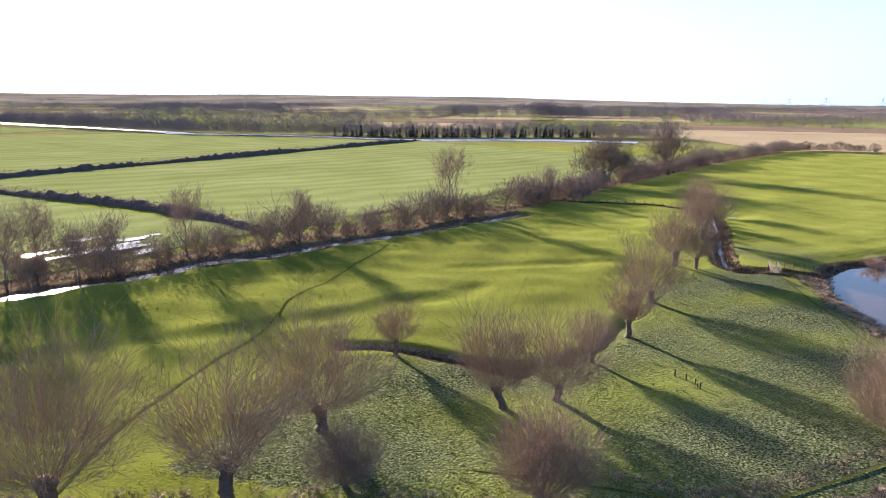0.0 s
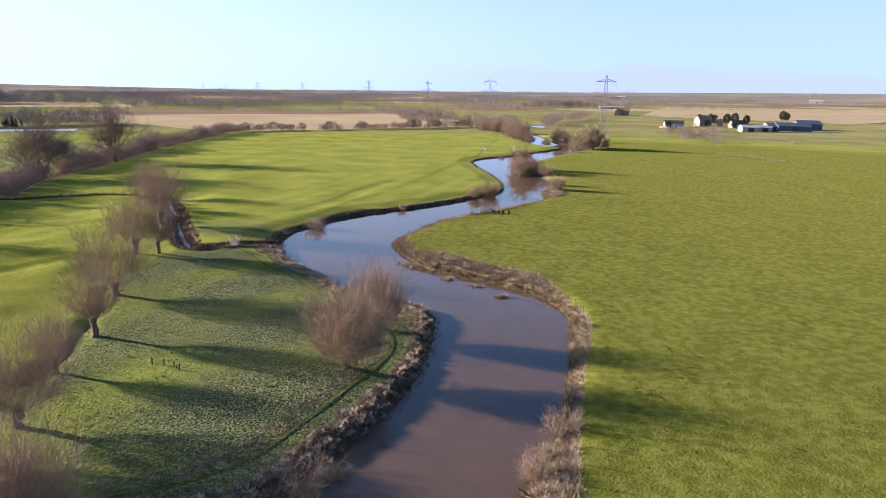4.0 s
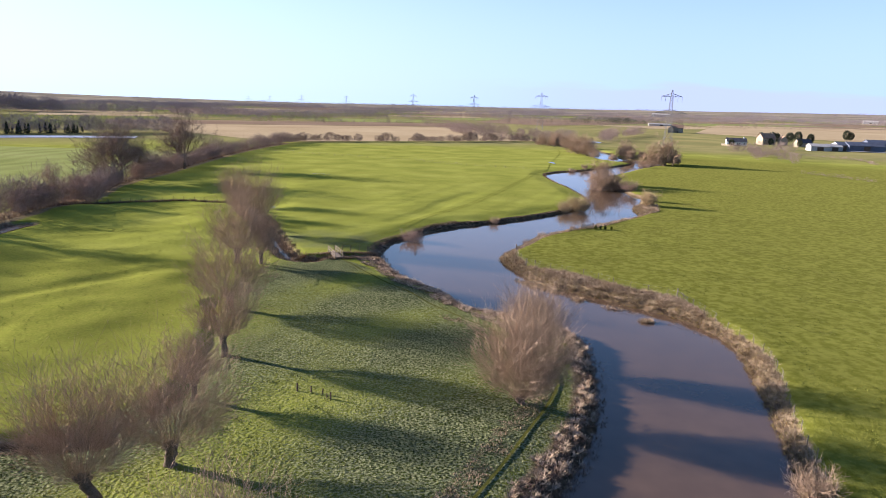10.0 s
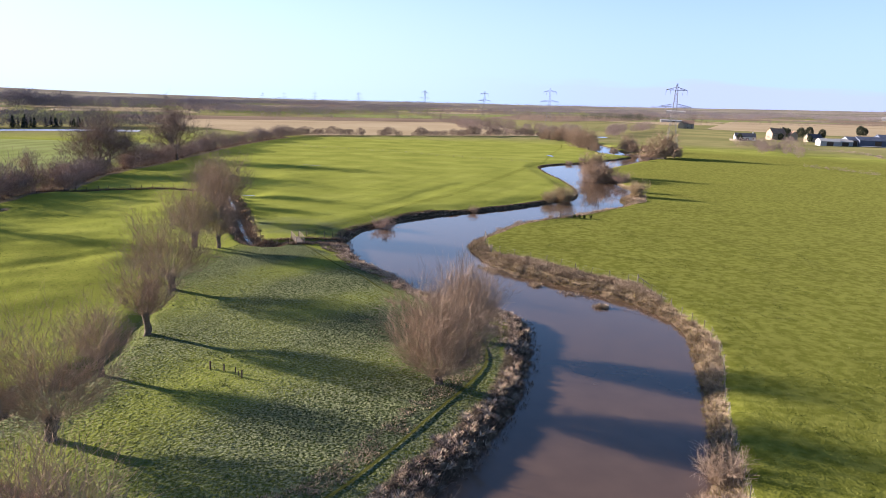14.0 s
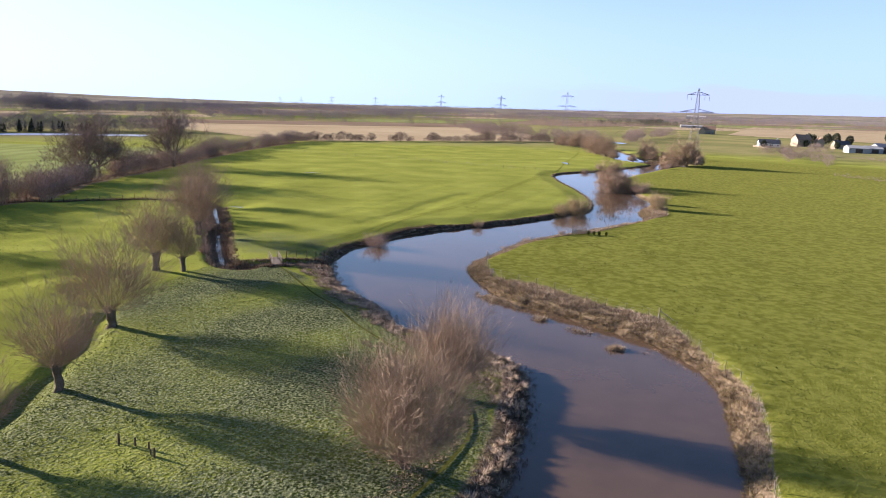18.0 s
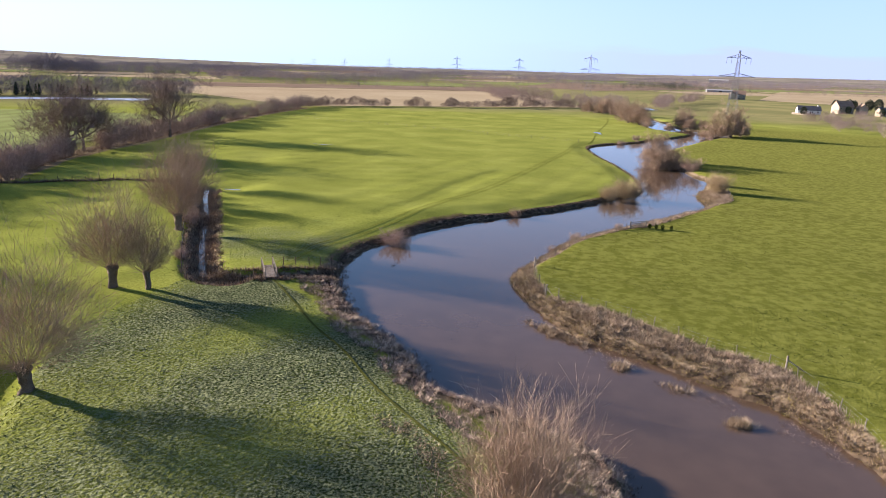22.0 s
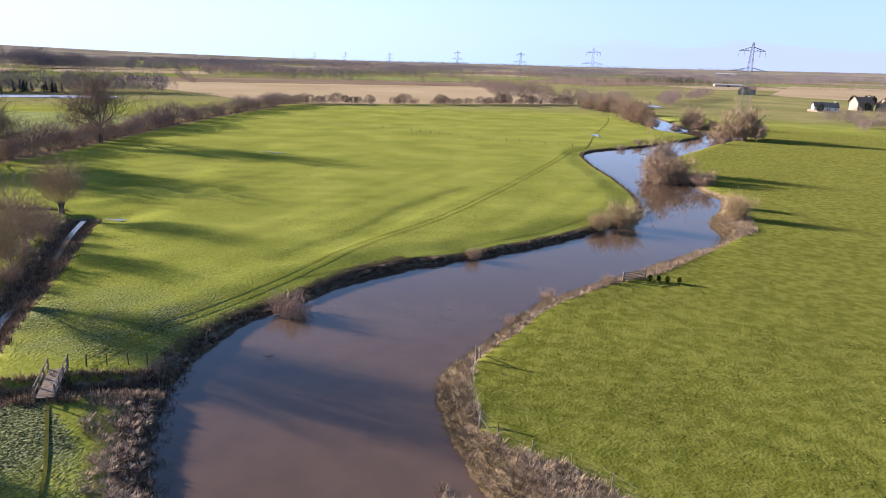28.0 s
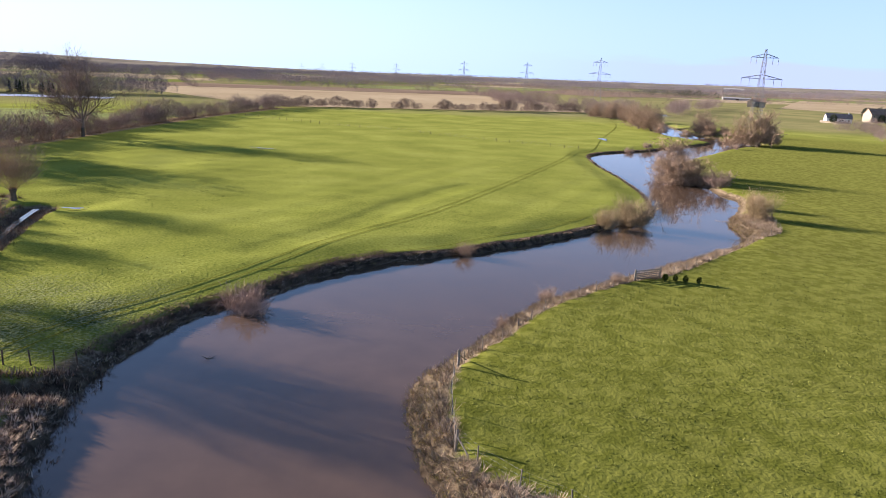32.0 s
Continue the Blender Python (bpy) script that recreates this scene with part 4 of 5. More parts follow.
def along(line, spacing, jitter, rng):
    """Points about every spacing metres along a line."""
    seg = np.linalg.norm(np.diff(line, axis=0), axis=1)
    total = np.concatenate([[0], np.cumsum(seg)])
    at = np.arange(0, total[-1], spacing)
    pts = np.stack([np.interp(at, total, line[:, 0]), np.interp(at, total, line[:, 1])], 1)
    return pts + rng.normal(size=pts.shape) * jitter


def resample(line, step):
    return along(np.asarray(line, float), step, 0.0, np.random.RandomState(1))


rng = np.random.RandomState(9)
belt = spline([(-900, 300), (-740, 310), (-600, 322), (-540, 330), (-450, 385), (-376, 412), (-310, 478), (-260, 525), (-205, 545)], 20)
pts = np.vstack([along(belt + (0, dy), 5.0, 2.0, rng) for dy in (-3, 4, 14, 26)])
far_trees("tree_belt", pts, rng.uniform(8, 15, len(pts)), HAZY_TWIGS, 240, 21, "long belt of bare trees along the flooded fields", width=0.022, long=0.11)
pts = along(spline([(-430, 392), (-370, 420), (-330, 462), (-300, 488), (-262, 524)], 10), 2.3, 3.2, rng)
far_trees("conifer_row", pts, rng.uniform(4.5, 9.5, len(pts)) * (1 + 0.2 * wavy(pts[:, 0], pts[:, 1], 30, 6)), CONIFER, 80, 22, "row of dark conifers in the belt", 0.62, True)
pts = along(HEDGE[(HEDGE[:, 1] < 122) | (HEDGE[:, 1] > 142)], 1.2, 0.8, rng)
far_trees("hedge_growth", pts, (5.7 + 1.8 * wavy(pts[:, 0], pts[:, 1], 40, 2) + 0.8 * wavy(pts[:, 0], pts[:, 1], 11, 3)).clip(1.6, 8) * rng.uniform(0.8, 1.25, len(pts)) * np.where(np.min([np.hypot(*(pts - k).T) for k in OAKS], 0) < 9, 0.7, 1.0), MID_TWIGS, 300, 20, "dense bare brown hedge along the meadow", 0.55, width=0.013, long=0.15, category="hedge")
lines = [spline([(-342, 384), (-330, 290), (-318, 196), (-312, 130), (-300, 60), (-290, 0)], 10), spline([(-262, 62), (-216, 68), (-176, 70), (-128, 66)], 10)]
pts = np.vstack([along(k, 1.3, 0.8, rng) for k in lines])
far_trees("field_hedge", pts, rng.uniform(2.2, 3.4, len(pts)), TWIGS, 26, 23, "low trimmed brown hedge between crop fields", 0.6, category="hedge", inner=HEDGE_CORE_SHADE, body=[hedge_body(resample(k, 1.5), 1.7, 2.7, 3) for k in lines])
pts = along(END_HEDGE, 1.7, 1.0, rng)
pts = pts[(wavy(pts[:, 0], pts[:, 1], 45, 4) + 0.5 * wavy(pts[:, 0], pts[:, 1], 14, 5) > -0.35) | (pts[:, 0] < -70)]
far_trees("hedgerow", pts, (4.6 + 1.8 * wavy(pts[:, 0], pts[:, 1], 30, 6)).clip(2.0, 8) * rng.uniform(0.6, 1.35, len(pts)), DARK_TWIGS, 600, 24, "broken row of bare thorn bushes at the meadow's end", 0.5, width=0.027, long=0.11, category="hedge")
lines = [spline([(104, 566), (80, 580), (55, 610), (33, 668), (40, 740), (20, 800)], 10), spline([(120, 556), (112, 600), (92, 655), (66, 700), (50, 782)], 10), spline([(150, 560), (170, 640), (210, 700), (240, 760)], 10)]
pts = np.vstack([along(k, 4.5, 3.5, rng) for k in lines])
far_trees("riverside_wood", pts, rng.uniform(5.5, 10.5, len(pts)), MID_TWIGS, 650, 25, "rounded bare trees lining the far river", 0.55, width=0.017, long=0.09)
FARM_HEDGE = [(222, 446), (240, 450), (262, 434), (264, 400), (254, 372)]
lines = [spline(p, 5) for p in ([(175, 309), (182, 288), (187, 272)], FARM_HEDGE)]
pts = np.vstack([along(k, 1.2, 0.7, rng) for k in lines])
far_trees("field_hedge", pts, rng.uniform(0.7, 2.0, len(pts)), MID_TWIGS, 70, 26, "low broken brown hedge across the pasture", 0.75, category="hedge")
pts = np.vstack([rng.normal(size=(n, 2)) * (7, 9) + k for n, k in ((12, (226, 462)), (8, (214, 425)), (6, (208, 394)), (8, (262, 505)))])
far_trees("scrub", pts, rng.uniform(4, 7, len(pts)), MID_TWIGS, 520, 27, "patch of bare brown scrub below the farm", 0.5, width=0.024, long=0.11)
pts = np.array([(318, 640), (326, 634), (334, 642), (344, 636), (354, 640), (362, 632), (300, 585), (449, 716), (456, 720), (250, 552), (312, 560)])
far_trees("evergreen_tree", pts, np.array([9, 10, 9, 10, 10.5, 9, 6, 11, 9, 6, 6.0]), CONIFER, 1500, 28, "dark evergreen trees round the farm", 0.36, width=0.045, long=0.09)

# patchwork of far fields, each with hedges on two sides
rng = np.random.RandomState(31)
turn = radians(24)
across, ahead = np.array([math.cos(turn), math.sin(turn)]), np.array([-math.sin(turn), math.cos(turn)])
hedge_pts, wood_pts = [], []
for i in range(-13, 14):
    for j in range(2, 19):
        c = across * (i * 205 + rng.uniform(-40, 40)) + ahead * (j * 165 + rng.uniform(-30, 30))
        r, a = np.hypot(*c), math.degrees(math.atan2(c[0], c[1]))
        kind, gap = rng.uniform(0, 1), rng.uniform(0, 1, 4)
        if not (690 < r < 2650 and -80 < a < 50) or (160 < c[0] < 560 and c[1] < 980) or (-350 < c[0] < 150 and c[1] < 1000):
            continue
        w, d = 96, 76
        k = [c - across * w - ahead * d, c + across * w - ahead * d, c + across * w + ahead * d, c - across * w + ahead * d]
        if kind < 0.78:
            mat, what = ((CROP, "green winter crop"), (STUBBLE, "pale stubble"), (PLOUGH, "bare brown soil"), (FAR_GRASS, "pasture"))[int(kind / 0.78 * 3.99)]
            sheet("field", mat, k, f"far field of {what} between hedgerows", lift=0.15, n=3)
        for g, (p, q) in zip(gap, ((k[0], k[1]), (k[1], k[2]))):
            if g < 0.88:
                side_line = np.array([p + (q - p) * rng.uniform(0, 0.2), q])
                hedge_pts.append(along(side_line, 5.0, 1.5, rng))
        if kind > (0.68 if r < 1200 else 0.5) and not (c[0] > 100 and r < 1500):
            n, deep = 90, rng.uniform(0.25, 0.7) * d
            wood_pts.append(c + across * rng.uniform(-w, w, (n, 1)) + ahead * rng.uniform(-deep, deep, (n, 1)))
hedge_pts, wood_pts = np.vstack(hedge_pts), np.vstack(wood_pts)
far_trees("far_hedgerow", hedge_pts, rng.uniform(2.2, 6.2, len(hedge_pts)) * np.where(rng.uniform(0, 1, len(hedge_pts)) < 0.12, 1.9, 1.0), MID_TWIGS, 30, 32, "distant bare hedgerows with trees", 0.7, width=0.055, long=0.17)
far_trees("far_wood", wood_pts, rng.uniform(8, 12, len(wood_pts)), HAZY_TWIGS, 46, 33, "distant bare winter woods", 0.65, width=0.045, long=0.17)
groves = []
for i in range(95):
    a, r = radians(rng.uniform(-80, 52)), rng.uniform(1900, 4200)
    c, n = np.array([math.sin(a) * r, math.cos(a) * r]), 60
    groves.append(c + np.array([math.cos(a), -math.sin(a)]) * rng.uniform(-1, 1, (n, 1)) * rng.uniform(60, 380) + c / r * rng.uniform(-60, 60, (n, 1)))
pts = np.vstack(groves)
far_trees("horizon_wood", pts, rng.uniform(6, 13, len(pts)), HAZY_TWIGS, 32, 34, "woods along the low horizon", 0.9, width=0.07, long=0.2, hill=rim_hill(pts[:, 0], pts[:, 1]))
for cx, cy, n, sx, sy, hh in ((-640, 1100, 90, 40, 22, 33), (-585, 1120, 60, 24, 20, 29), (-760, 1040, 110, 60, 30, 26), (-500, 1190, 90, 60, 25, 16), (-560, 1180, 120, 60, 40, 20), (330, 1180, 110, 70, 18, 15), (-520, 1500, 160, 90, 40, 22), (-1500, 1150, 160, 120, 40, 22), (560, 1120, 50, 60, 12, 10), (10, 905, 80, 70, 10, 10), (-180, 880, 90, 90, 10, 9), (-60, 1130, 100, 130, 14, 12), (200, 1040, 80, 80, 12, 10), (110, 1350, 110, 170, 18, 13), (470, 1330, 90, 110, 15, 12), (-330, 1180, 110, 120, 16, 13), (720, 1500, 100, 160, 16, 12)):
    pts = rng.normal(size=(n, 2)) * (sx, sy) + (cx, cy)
    far_trees("copse", pts, rng.uniform(0.7, 1.0, n) * hh * np.exp(-0.22 * (((pts - (cx, cy)) / (sx, sy)) ** 2).sum(1)), CONIFER if cx == 330 else MID_TWIGS if hh < 14 else HAZY_TWIGS, 150, 35 + n, "rounded copse of tall trees far off", 0.42, width=0.024, long=0.10)

# flood water on the fields
strip("water", PALE_FLOOD, spline([(-900, 306), (-722, 319), (-600, 326), (-545, 322)], 10), 9.0, lambda x, y: lie(x, y) + 0.25, "flood water along the field edge, pale sky reflection painted on", "flood")
strip("water", PALE_FLOOD, spline([(-560, 312), (-470, 362), (-400, 378), (-345, 392)], 10), 6.0, lambda x, y: lie(x, y) + 0.25, "flood water along the field edge, pale sky reflection painted on", "flood")
strip("water", PALE_FLOOD, spline([(-345, 394), (-305, 438), (-255, 468), (-205, 482)], 10), 11, lambda x, y: lie(x, y) + 0.25, "flood water below the tree belt, pale sky reflection painted on", "flood")


def pool(x, y, rx, ry, seed, z=0.12):
    rng = np.random.RandomState(seed)
    a = np.linspace(0, 2 * math.pi, 28, endpoint=False)
    k = 1 + 0.3 * np.sin(3 * a + seed) + 0.15 * rng.normal(size=28)
    v = np.column_stack([x + rx * k * np.cos(a), y + ry * k * np.sin(a)])
    zz = lie(v[:, 0], v[:, 1]).max() + z
    s = Soup()
    s.add(np.vstack([np.column_stack([v, np.full(28, zz)]), [(x, y, zz)]]), np.stack([np.arange(28), np.roll(np.arange(28), -1), np.full(28, 28)], 1))
    return tagged(new("water", s.mesh("pool", FLOOD)), "shallow puddle of flood water on the grass", "puddle", kind="structure")


for i, (x, y, rx, ry) in enumerate(((-134, 34, 2.2, 9), (-139, 27, 1.4, 5), (-141, 44, 1.5, 6), (-149, 36, 1.3, 7), (-128, 40, 1.4, 4), (-50.3, 165.8, 1.6, 0.6), (59.8, 340, 1.2, 5), (-47.5, 256, 2.2, 0.5), (-51, 257.5, 1.2, 0.3))):
    pool(x, y, rx, ry, i)


def house(w, d, h, pitch, walls, roof, label, name="house", openings=(3, 2), chimney=True):
    """A gabled building along x, with windows on its front, a door and a chimney."""
    ob = tagged(new(name), label, "building")
    rise = d / 2 * pitch
    s = Soup()
    box_soup(s, -w / 2, w / 2, -d / 2, d / 2, -0.5, h)
    for sx in (-1, 1):
        x = sx * w / 2
        s.add([(x, -d / 2, h), (x, d / 2, h), (x, 0, h + rise)], [(0, 1, 2)])
    part("wall", s.mesh("wall", walls), ob)
    for sy in (-1, 1):
        t = Soup()
        o = 0.35
        e = h - o * pitch
        v = [(x, sy * yy, zz + k) for k in (0.05, 0.27) for x, yy, zz in ((-w / 2 - o, d / 2 + o, e), (w / 2 + o, d / 2 + o, e), (w / 2 + o, 0, h + rise), (-w / 2 - o, 0, h + rise))]
        t.add(v, [(0, 1, 2, 3), (4, 5, 6, 7), (0, 1, 5, 4), (1, 2, 6, 5), (2, 3, 7, 6), (3, 0, 4, 7)])
        part("roof", t.mesh("roof", roof), ob)
    cols, rows = openings
    for j in range(rows):
        for i in range(cols):
            x, z = (i + 0.5) / cols * w - w / 2, 0.9 + j * 2.5
            f = part("window", box_mesh("window", RENDERED, x - 0.62, x + 0.62, -d / 2 - 0.05, -d / 2 + 0.05, z, z + 1.25), ob)
            part("pane", box_mesh("pane", GLASS, x - 0.52, x + 0.52, -d / 2 - 0.07, -d / 2 - 0.04, z + 0.1, z + 1.15), f)
    if rows:
        part("door", box_mesh("door", DARK_WOOD, w * 0.04 - 0.45, w * 0.04 + 0.45, -d / 2 - 0.06, -d / 2 + 0.02, 0, 2.05), ob)
    if chimney:
        part("chimney", box_mesh("chimney", walls, w * 0.36, w * 0.36 + 0.9, -0.45, 0.45, h + rise * 0.6, h + rise + 1.2), ob)
    return ob


def barn(w, d, h, pitch, walls, roof, label):
    ob = house(w, d, h, pitch, walls, roof, label, "barn", (0, 0), False)
    part("door", box_mesh("door", DARK_WOOD, -2.4, 2.4, -d / 2 - 0.08, -d / 2 + 0.04, 0, min(h - 0.4, 4.2)), ob, "wide dark barn doorway")
    return ob


stand(house(16, 8, 3.0, 0.7, RENDERED, SLATE, "white bungalow with a dark slate roof", openings=(4, 1)), 262, 570, -12)
wall = tagged(new("garden_wall"), "low pale stone garden wall before the bungalow", "wall")
part("stonework", box_mesh("stonework", STONE, -8.5, 8.5, -0.2, 0.2, -0.3, 1.3), wall)
part("coping", box_mesh("coping", PALE_SHEET, -8.6, 8.6, -0.28, 0.28, 1.3, 1.42), wall)
stand(wall, 251, 554, -50)
stand(house(13, 9, 5.6, 0.9, STONE, CLAY, "pale stone farmhouse with a brown tiled roof"), 299, 592, 10)
stand(house(8, 6, 5.0, 0.9, STONE, CLAY, "gabled stone cottage beside the farmhouse", openings=(2, 2)), 312, 588, 80)
stand(house(12, 7, 3.6, 0.8, STONE, SLATE, "low stone farm outbuilding with slate roof", openings=(3, 1), chimney=False), 318, 566, 5)
stand(barn(14, 10, 3.4, 0.35, PALE_SHEET, PALE_SHEET, "pale low farm shed"), 300, 512, -8)
stand(barn(11, 10, 3.2, 0.35, PALE_SHEET, PALE_SHEET, "pale low farm shed"), 314, 516, -8)
stand(barn(27, 14, 4.4, 0.36, SHEET, SHEET, "large blue-grey steel barn"), 338, 516, -6)
stand(barn(8, 13, 4.4, 0.36, PALE_SHEET, SHEET, "pale gable end of a steel barn"), 322, 520, -6)
stand(barn(20, 14, 5.0, 0.42, SHEET, SHEET, "dark steel farm shed"), 366, 540, -6)
tagged(new("yard", box_mesh("yard", PALE_SHEET, -31, 31, -3.2, 3.2, -0.2, 0.16)), "pale concrete yard in front of the barns", "yard", kind="structure").matrix_basis = pose(352, 503, float(lie(352.0, 503.0)) + 0.12, 0, 0, -4)
stand(house(14, 8, 5.8, 1.0, STONE, CLAY, "lone gabled stone farmhouse in the pasture"), 314, 846, -20)
stand(house(9, 7, 4.6, 1.0, STONE, CLAY, "gabled stone wing of the lone farmhouse", openings=(2, 1)), 305, 843, 70)
stand(barn(60, 30, 8, 0.2, PALE_SHEET, PALE_SHEET, "long white warehouse on the horizon"), 820, 2350, -20)
stand(barn(36, 24, 7, 0.2, PALE_SHEET, PALE_SHEET, "white shed far off"), 1250, 1900, -30)
stand(barn(40, 14, 2.6, 0.2, PALE_SHEET, PALE_SHEET, "pale glasshouse roofs by a wood"), 400, 1150, -10)


def pylon(label):
    """A lattice tower with two tiers of arms."""
    ob = tagged(new("pylon"), label, "pylon", "power line towers")
    half = [(0.0, 3.7), (10.0, 2.35), (20.0, 1.5), (26.0, 1.15), (35.0, 0.8), (40.5, 0.3)]
    for sx, sy in ((1, 1), (1, -1), (-1, 1), (-1, -1)):
        s = Soup()
        s.tubes(np.array([[(sx * w, sy * w, z) for z, w in half]]), np.full((1, 6), 0.10), 4)
        part("leg", s.mesh("leg", STEEL), ob)
    levels = [0, 5, 9.5, 13.5, 17, 20, 23, 26, 29, 32, 35, 38, 40.5]
    zz, ww = zip(*half)
    for a, b in zip(levels, levels[1:]):
        s = Soup()
        wa, wb = np.interp(a, zz, ww), np.interp(b, zz, ww)
        ring = ((1, 1), (1, -1), (-1, -1), (-1, 1), (1, 1))
        for (x1, y1), (x2, y2) in zip(ring, ring[1:]):
            beam(s, (x1 * wa, y1 * wa, a), (x2 * wb, y2 * wb, b), 0.045)
            beam(s, (x2 * wa, y2 * wa, a), (x1 * wb, y1 * wb, b), 0.045)
            beam(s, (x1 * wb, y1 * wb, b), (x2 * wb, y2 * wb, b), 0.045)
        part("bracing", s.mesh("bracing", STEEL), ob)
    for z, reach, w in ((25.6, 10.0, 1.15), (36.2, 6.7, 0.7)):
        for sx in (-1, 1):
            s = Soup()
            tip = (sx * reach, 0, z + 0.1)
            for y in (-w, w):
                beam(s, (sx * w, y, z), tip, 0.13)
                beam(s, (sx * w, y, z + 1.9), tip, 0.13)
                for k in (0.25, 0.5, 0.75):
                    x = sx * (w + (reach - w) * k)
                    beam(s, (x, y * (1 - k), z), (x, y * (1 - k), z + 1.9 * (1 - k)), 0.05)
                    beam(s, (x, y * (1 - k), z), (x + sx * (reach - w) * 0.2, y * (0.8 - k), z + 1.9 * (0.8 - k)), 0.05)
            arm = part("crossarm", s.mesh("crossarm", STEEL), ob)
            for k in ((1.0,) if reach < 6 else (1.0, 0.55)):
                s = Soup()
                x = sx * (w + (reach - w) * k)
                s.tubes(np.array([[(x, 0, z), (x, 0, z - 3.2)]]), np.array([[0.1, 0.1]]), 6)
                part("insulator", s.mesh("insulator", STEEL), arm)
    return ob


PYLONS = [(161, 455, 1.02), (139, 825, 1.08), (90, 1190, 1.06), (-13, 1590, 1.16), (-200, 2000, 1.02), (-386, 2400, 1.05), (-580, 2850, 0.95), (-767, 3300, 0.95)]
first = pylon("grey lattice power pylon with two tiers of arms")
for i, (x, y, s) in enumerate(PYLONS):
    head = -8 if i < 2 else 12
    stand(first, x, y, head, s) if i == 0 else again(first, x, y, head, s)


# ---- bank growth, tufts ----
PATH_LINE = spline([(-30, 11), (-18, 16.2), (-10.8, 20.1), (-6.8, 25.6), (-2.2, 34.3), (2, 43), (3.7, 49), (3.0, 55), (-1.5, 63), (-8.5, 73.3), (-13.2, 82), (-17.3, 88.3), (-20.6, 94.7), (-25, 102.5)], 1.0)


def scatter_in(loop, n, seed):
    """Random points inside a loop."""
    rng = np.random.RandomState(seed)
    lo, hi = loop.min(0), loop.max(0)
    q = rng.uniform(lo, hi, (n * 6, 2))
    return q[inside(q, loop)][:n]


def blades(soup, q, rng, count, height, lean, width, spread=0.35, z=None, lite=True):
    """Clumps of count blades at points q: thin, bent slivers."""
    n = len(q)
    z = np.maximum(land(q[:, 0], q[:, 1]), water_level(q[:, 0], q[:, 1])) if z is None else z
    a, r = rng.uniform(0, 6.28, (n, count)), spread * np.sqrt(rng.uniform(0, 1, (n, count)))
    h = rng.uniform(0.55, 1.0, (n, count)) * rng.uniform(*height, (n, 1))
    tilt = np.radians(rng.uniform(*lean, (n, count)))
    b = np.stack([q[:, :1] + np.cos(a) * r, q[:, 1:] + np.sin(a) * r, z[:, None] - 0.04 + 0 * a], -1)
    away = a + rng.normal(size=a.shape) * 0.8
    out = np.stack([np.cos(away) * np.sin(tilt), np.sin(away) * np.sin(tilt), np.cos(tilt)], -1) * h[..., None]
    side = np.stack([-np.sin(away), np.cos(away), 0 * a], -1) * (rng.uniform(*width, (n, count)) / 2)[..., None]
    if lite:
        k = np.arange(n * count)[:, None] * 3
        soup.add(np.stack([b - side, b + side, b + out], 2).reshape(-1, 3), k + np.array([0, 1, 2]))
        return
    v = np.stack([b - side, b + side, b + out * 0.6 + side * 0.7, b + out * 0.6 - side * 0.7, b + out + np.array([0, 0, -0.12]) * h[..., None] * np.sin(tilt)[..., None]], 2)
    k = np.arange(n * count)[:, None] * 5
    soup.add(v.reshape(-1, 3), k + np.array([0, 1, 2, 3]))
    soup.f.append(k + soup.n - n * count * 5 + np.array([3, 2, 4]))


def growth(name, mat, q, seed, count, height, lean, width, label, spread=0.35, category="plants", z=None):
    s = Soup()
    blades(s, q, np.random.RandomState(seed), count, height, lean, width, spread, z)
    return tagged(new(name, s.mesh(name, mat)), label, category, kind="stuff")


def cut(line, y0, y1):
    return line[(line[:, 1] >= y0) & (line[:, 1] <= y1)]


def beside(line, a, b, n, seed, sign=1):
    """Random points between a and b metres to one side of a line."""
    rng = np.random.RandomState(seed)
    t = np.gradient(line, axis=0)
    nrm = np.stack([-t[:, 1], t[:, 0]], 1) / (np.linalg.norm(t, axis=1)[:, None] + 1e-9)
    i = rng.randint(0, len(line), n)
    return line[i] + t[i] * rng.uniform(-0.5, 0.5, (n, 1)) + sign * nrm[i] * rng.uniform(a, b, (n, 1))


q = scatter_in(RIGHT_ZONE, 12500, 1)
edge = line_distance(q, RIGHT_BANK, 12)[0]
growth("dead_grass", PALE_GRASS, q[(edge > 1.6) & (wavy(q[:, 0], q[:, 1], 9, 21) > -0.1)][::2], 54, 24, (0.4, 1.0), (30, 86), (0.025, 0.05), "bleached grass flattened among the reeds")
growth("reed_bed", REED, q[edge > 0.35], 41, 17, (0.35, 1.0), (25, 86), (0.03, 0.06), "matted pale dead reeds between the fence and the water")
growth("bank_weed", WEED, q[edge < 2.4][:3600], 42, 13, (0.2, 0.5), (30, 88), (0.03, 0.07), "yellowish weeds trailing at the water's edge")
growth("bramble", BRAMBLE, q[(edge > 0.4)][::4], 43, 12, (0.35, 0.9), (10, 80), (0.02, 0.045), "dead brown stalks among the reeds")
islets = []
for x, y, long_side, n in ((8.9, 92.6, 2.0, 130), (14.3, 84.2, 0.5, 30), (22.0, 73.6, 0.45, 50), (18.6, 80.0, 0.9, 14), (57, 189, 1.5, 50), (63, 206, 1.5, 40)):
    w = rng.normal(size=(n, 2)) * (long_side, 0.45)
    islets.append(np.stack([x + w[:, 0] * 0.66 + w[:, 1] * 0.75, y - w[:, 0] * 0.75 + w[:, 1] * 0.66], 1))
growth("reed_islet", REED, np.vstack(islets), 44, 26, (0.4, 0.95), (15, 84), (0.03, 0.07), "drowned reed clumps standing off the bank", z=np.full(sum(map(len, islets)), WATER_Z))
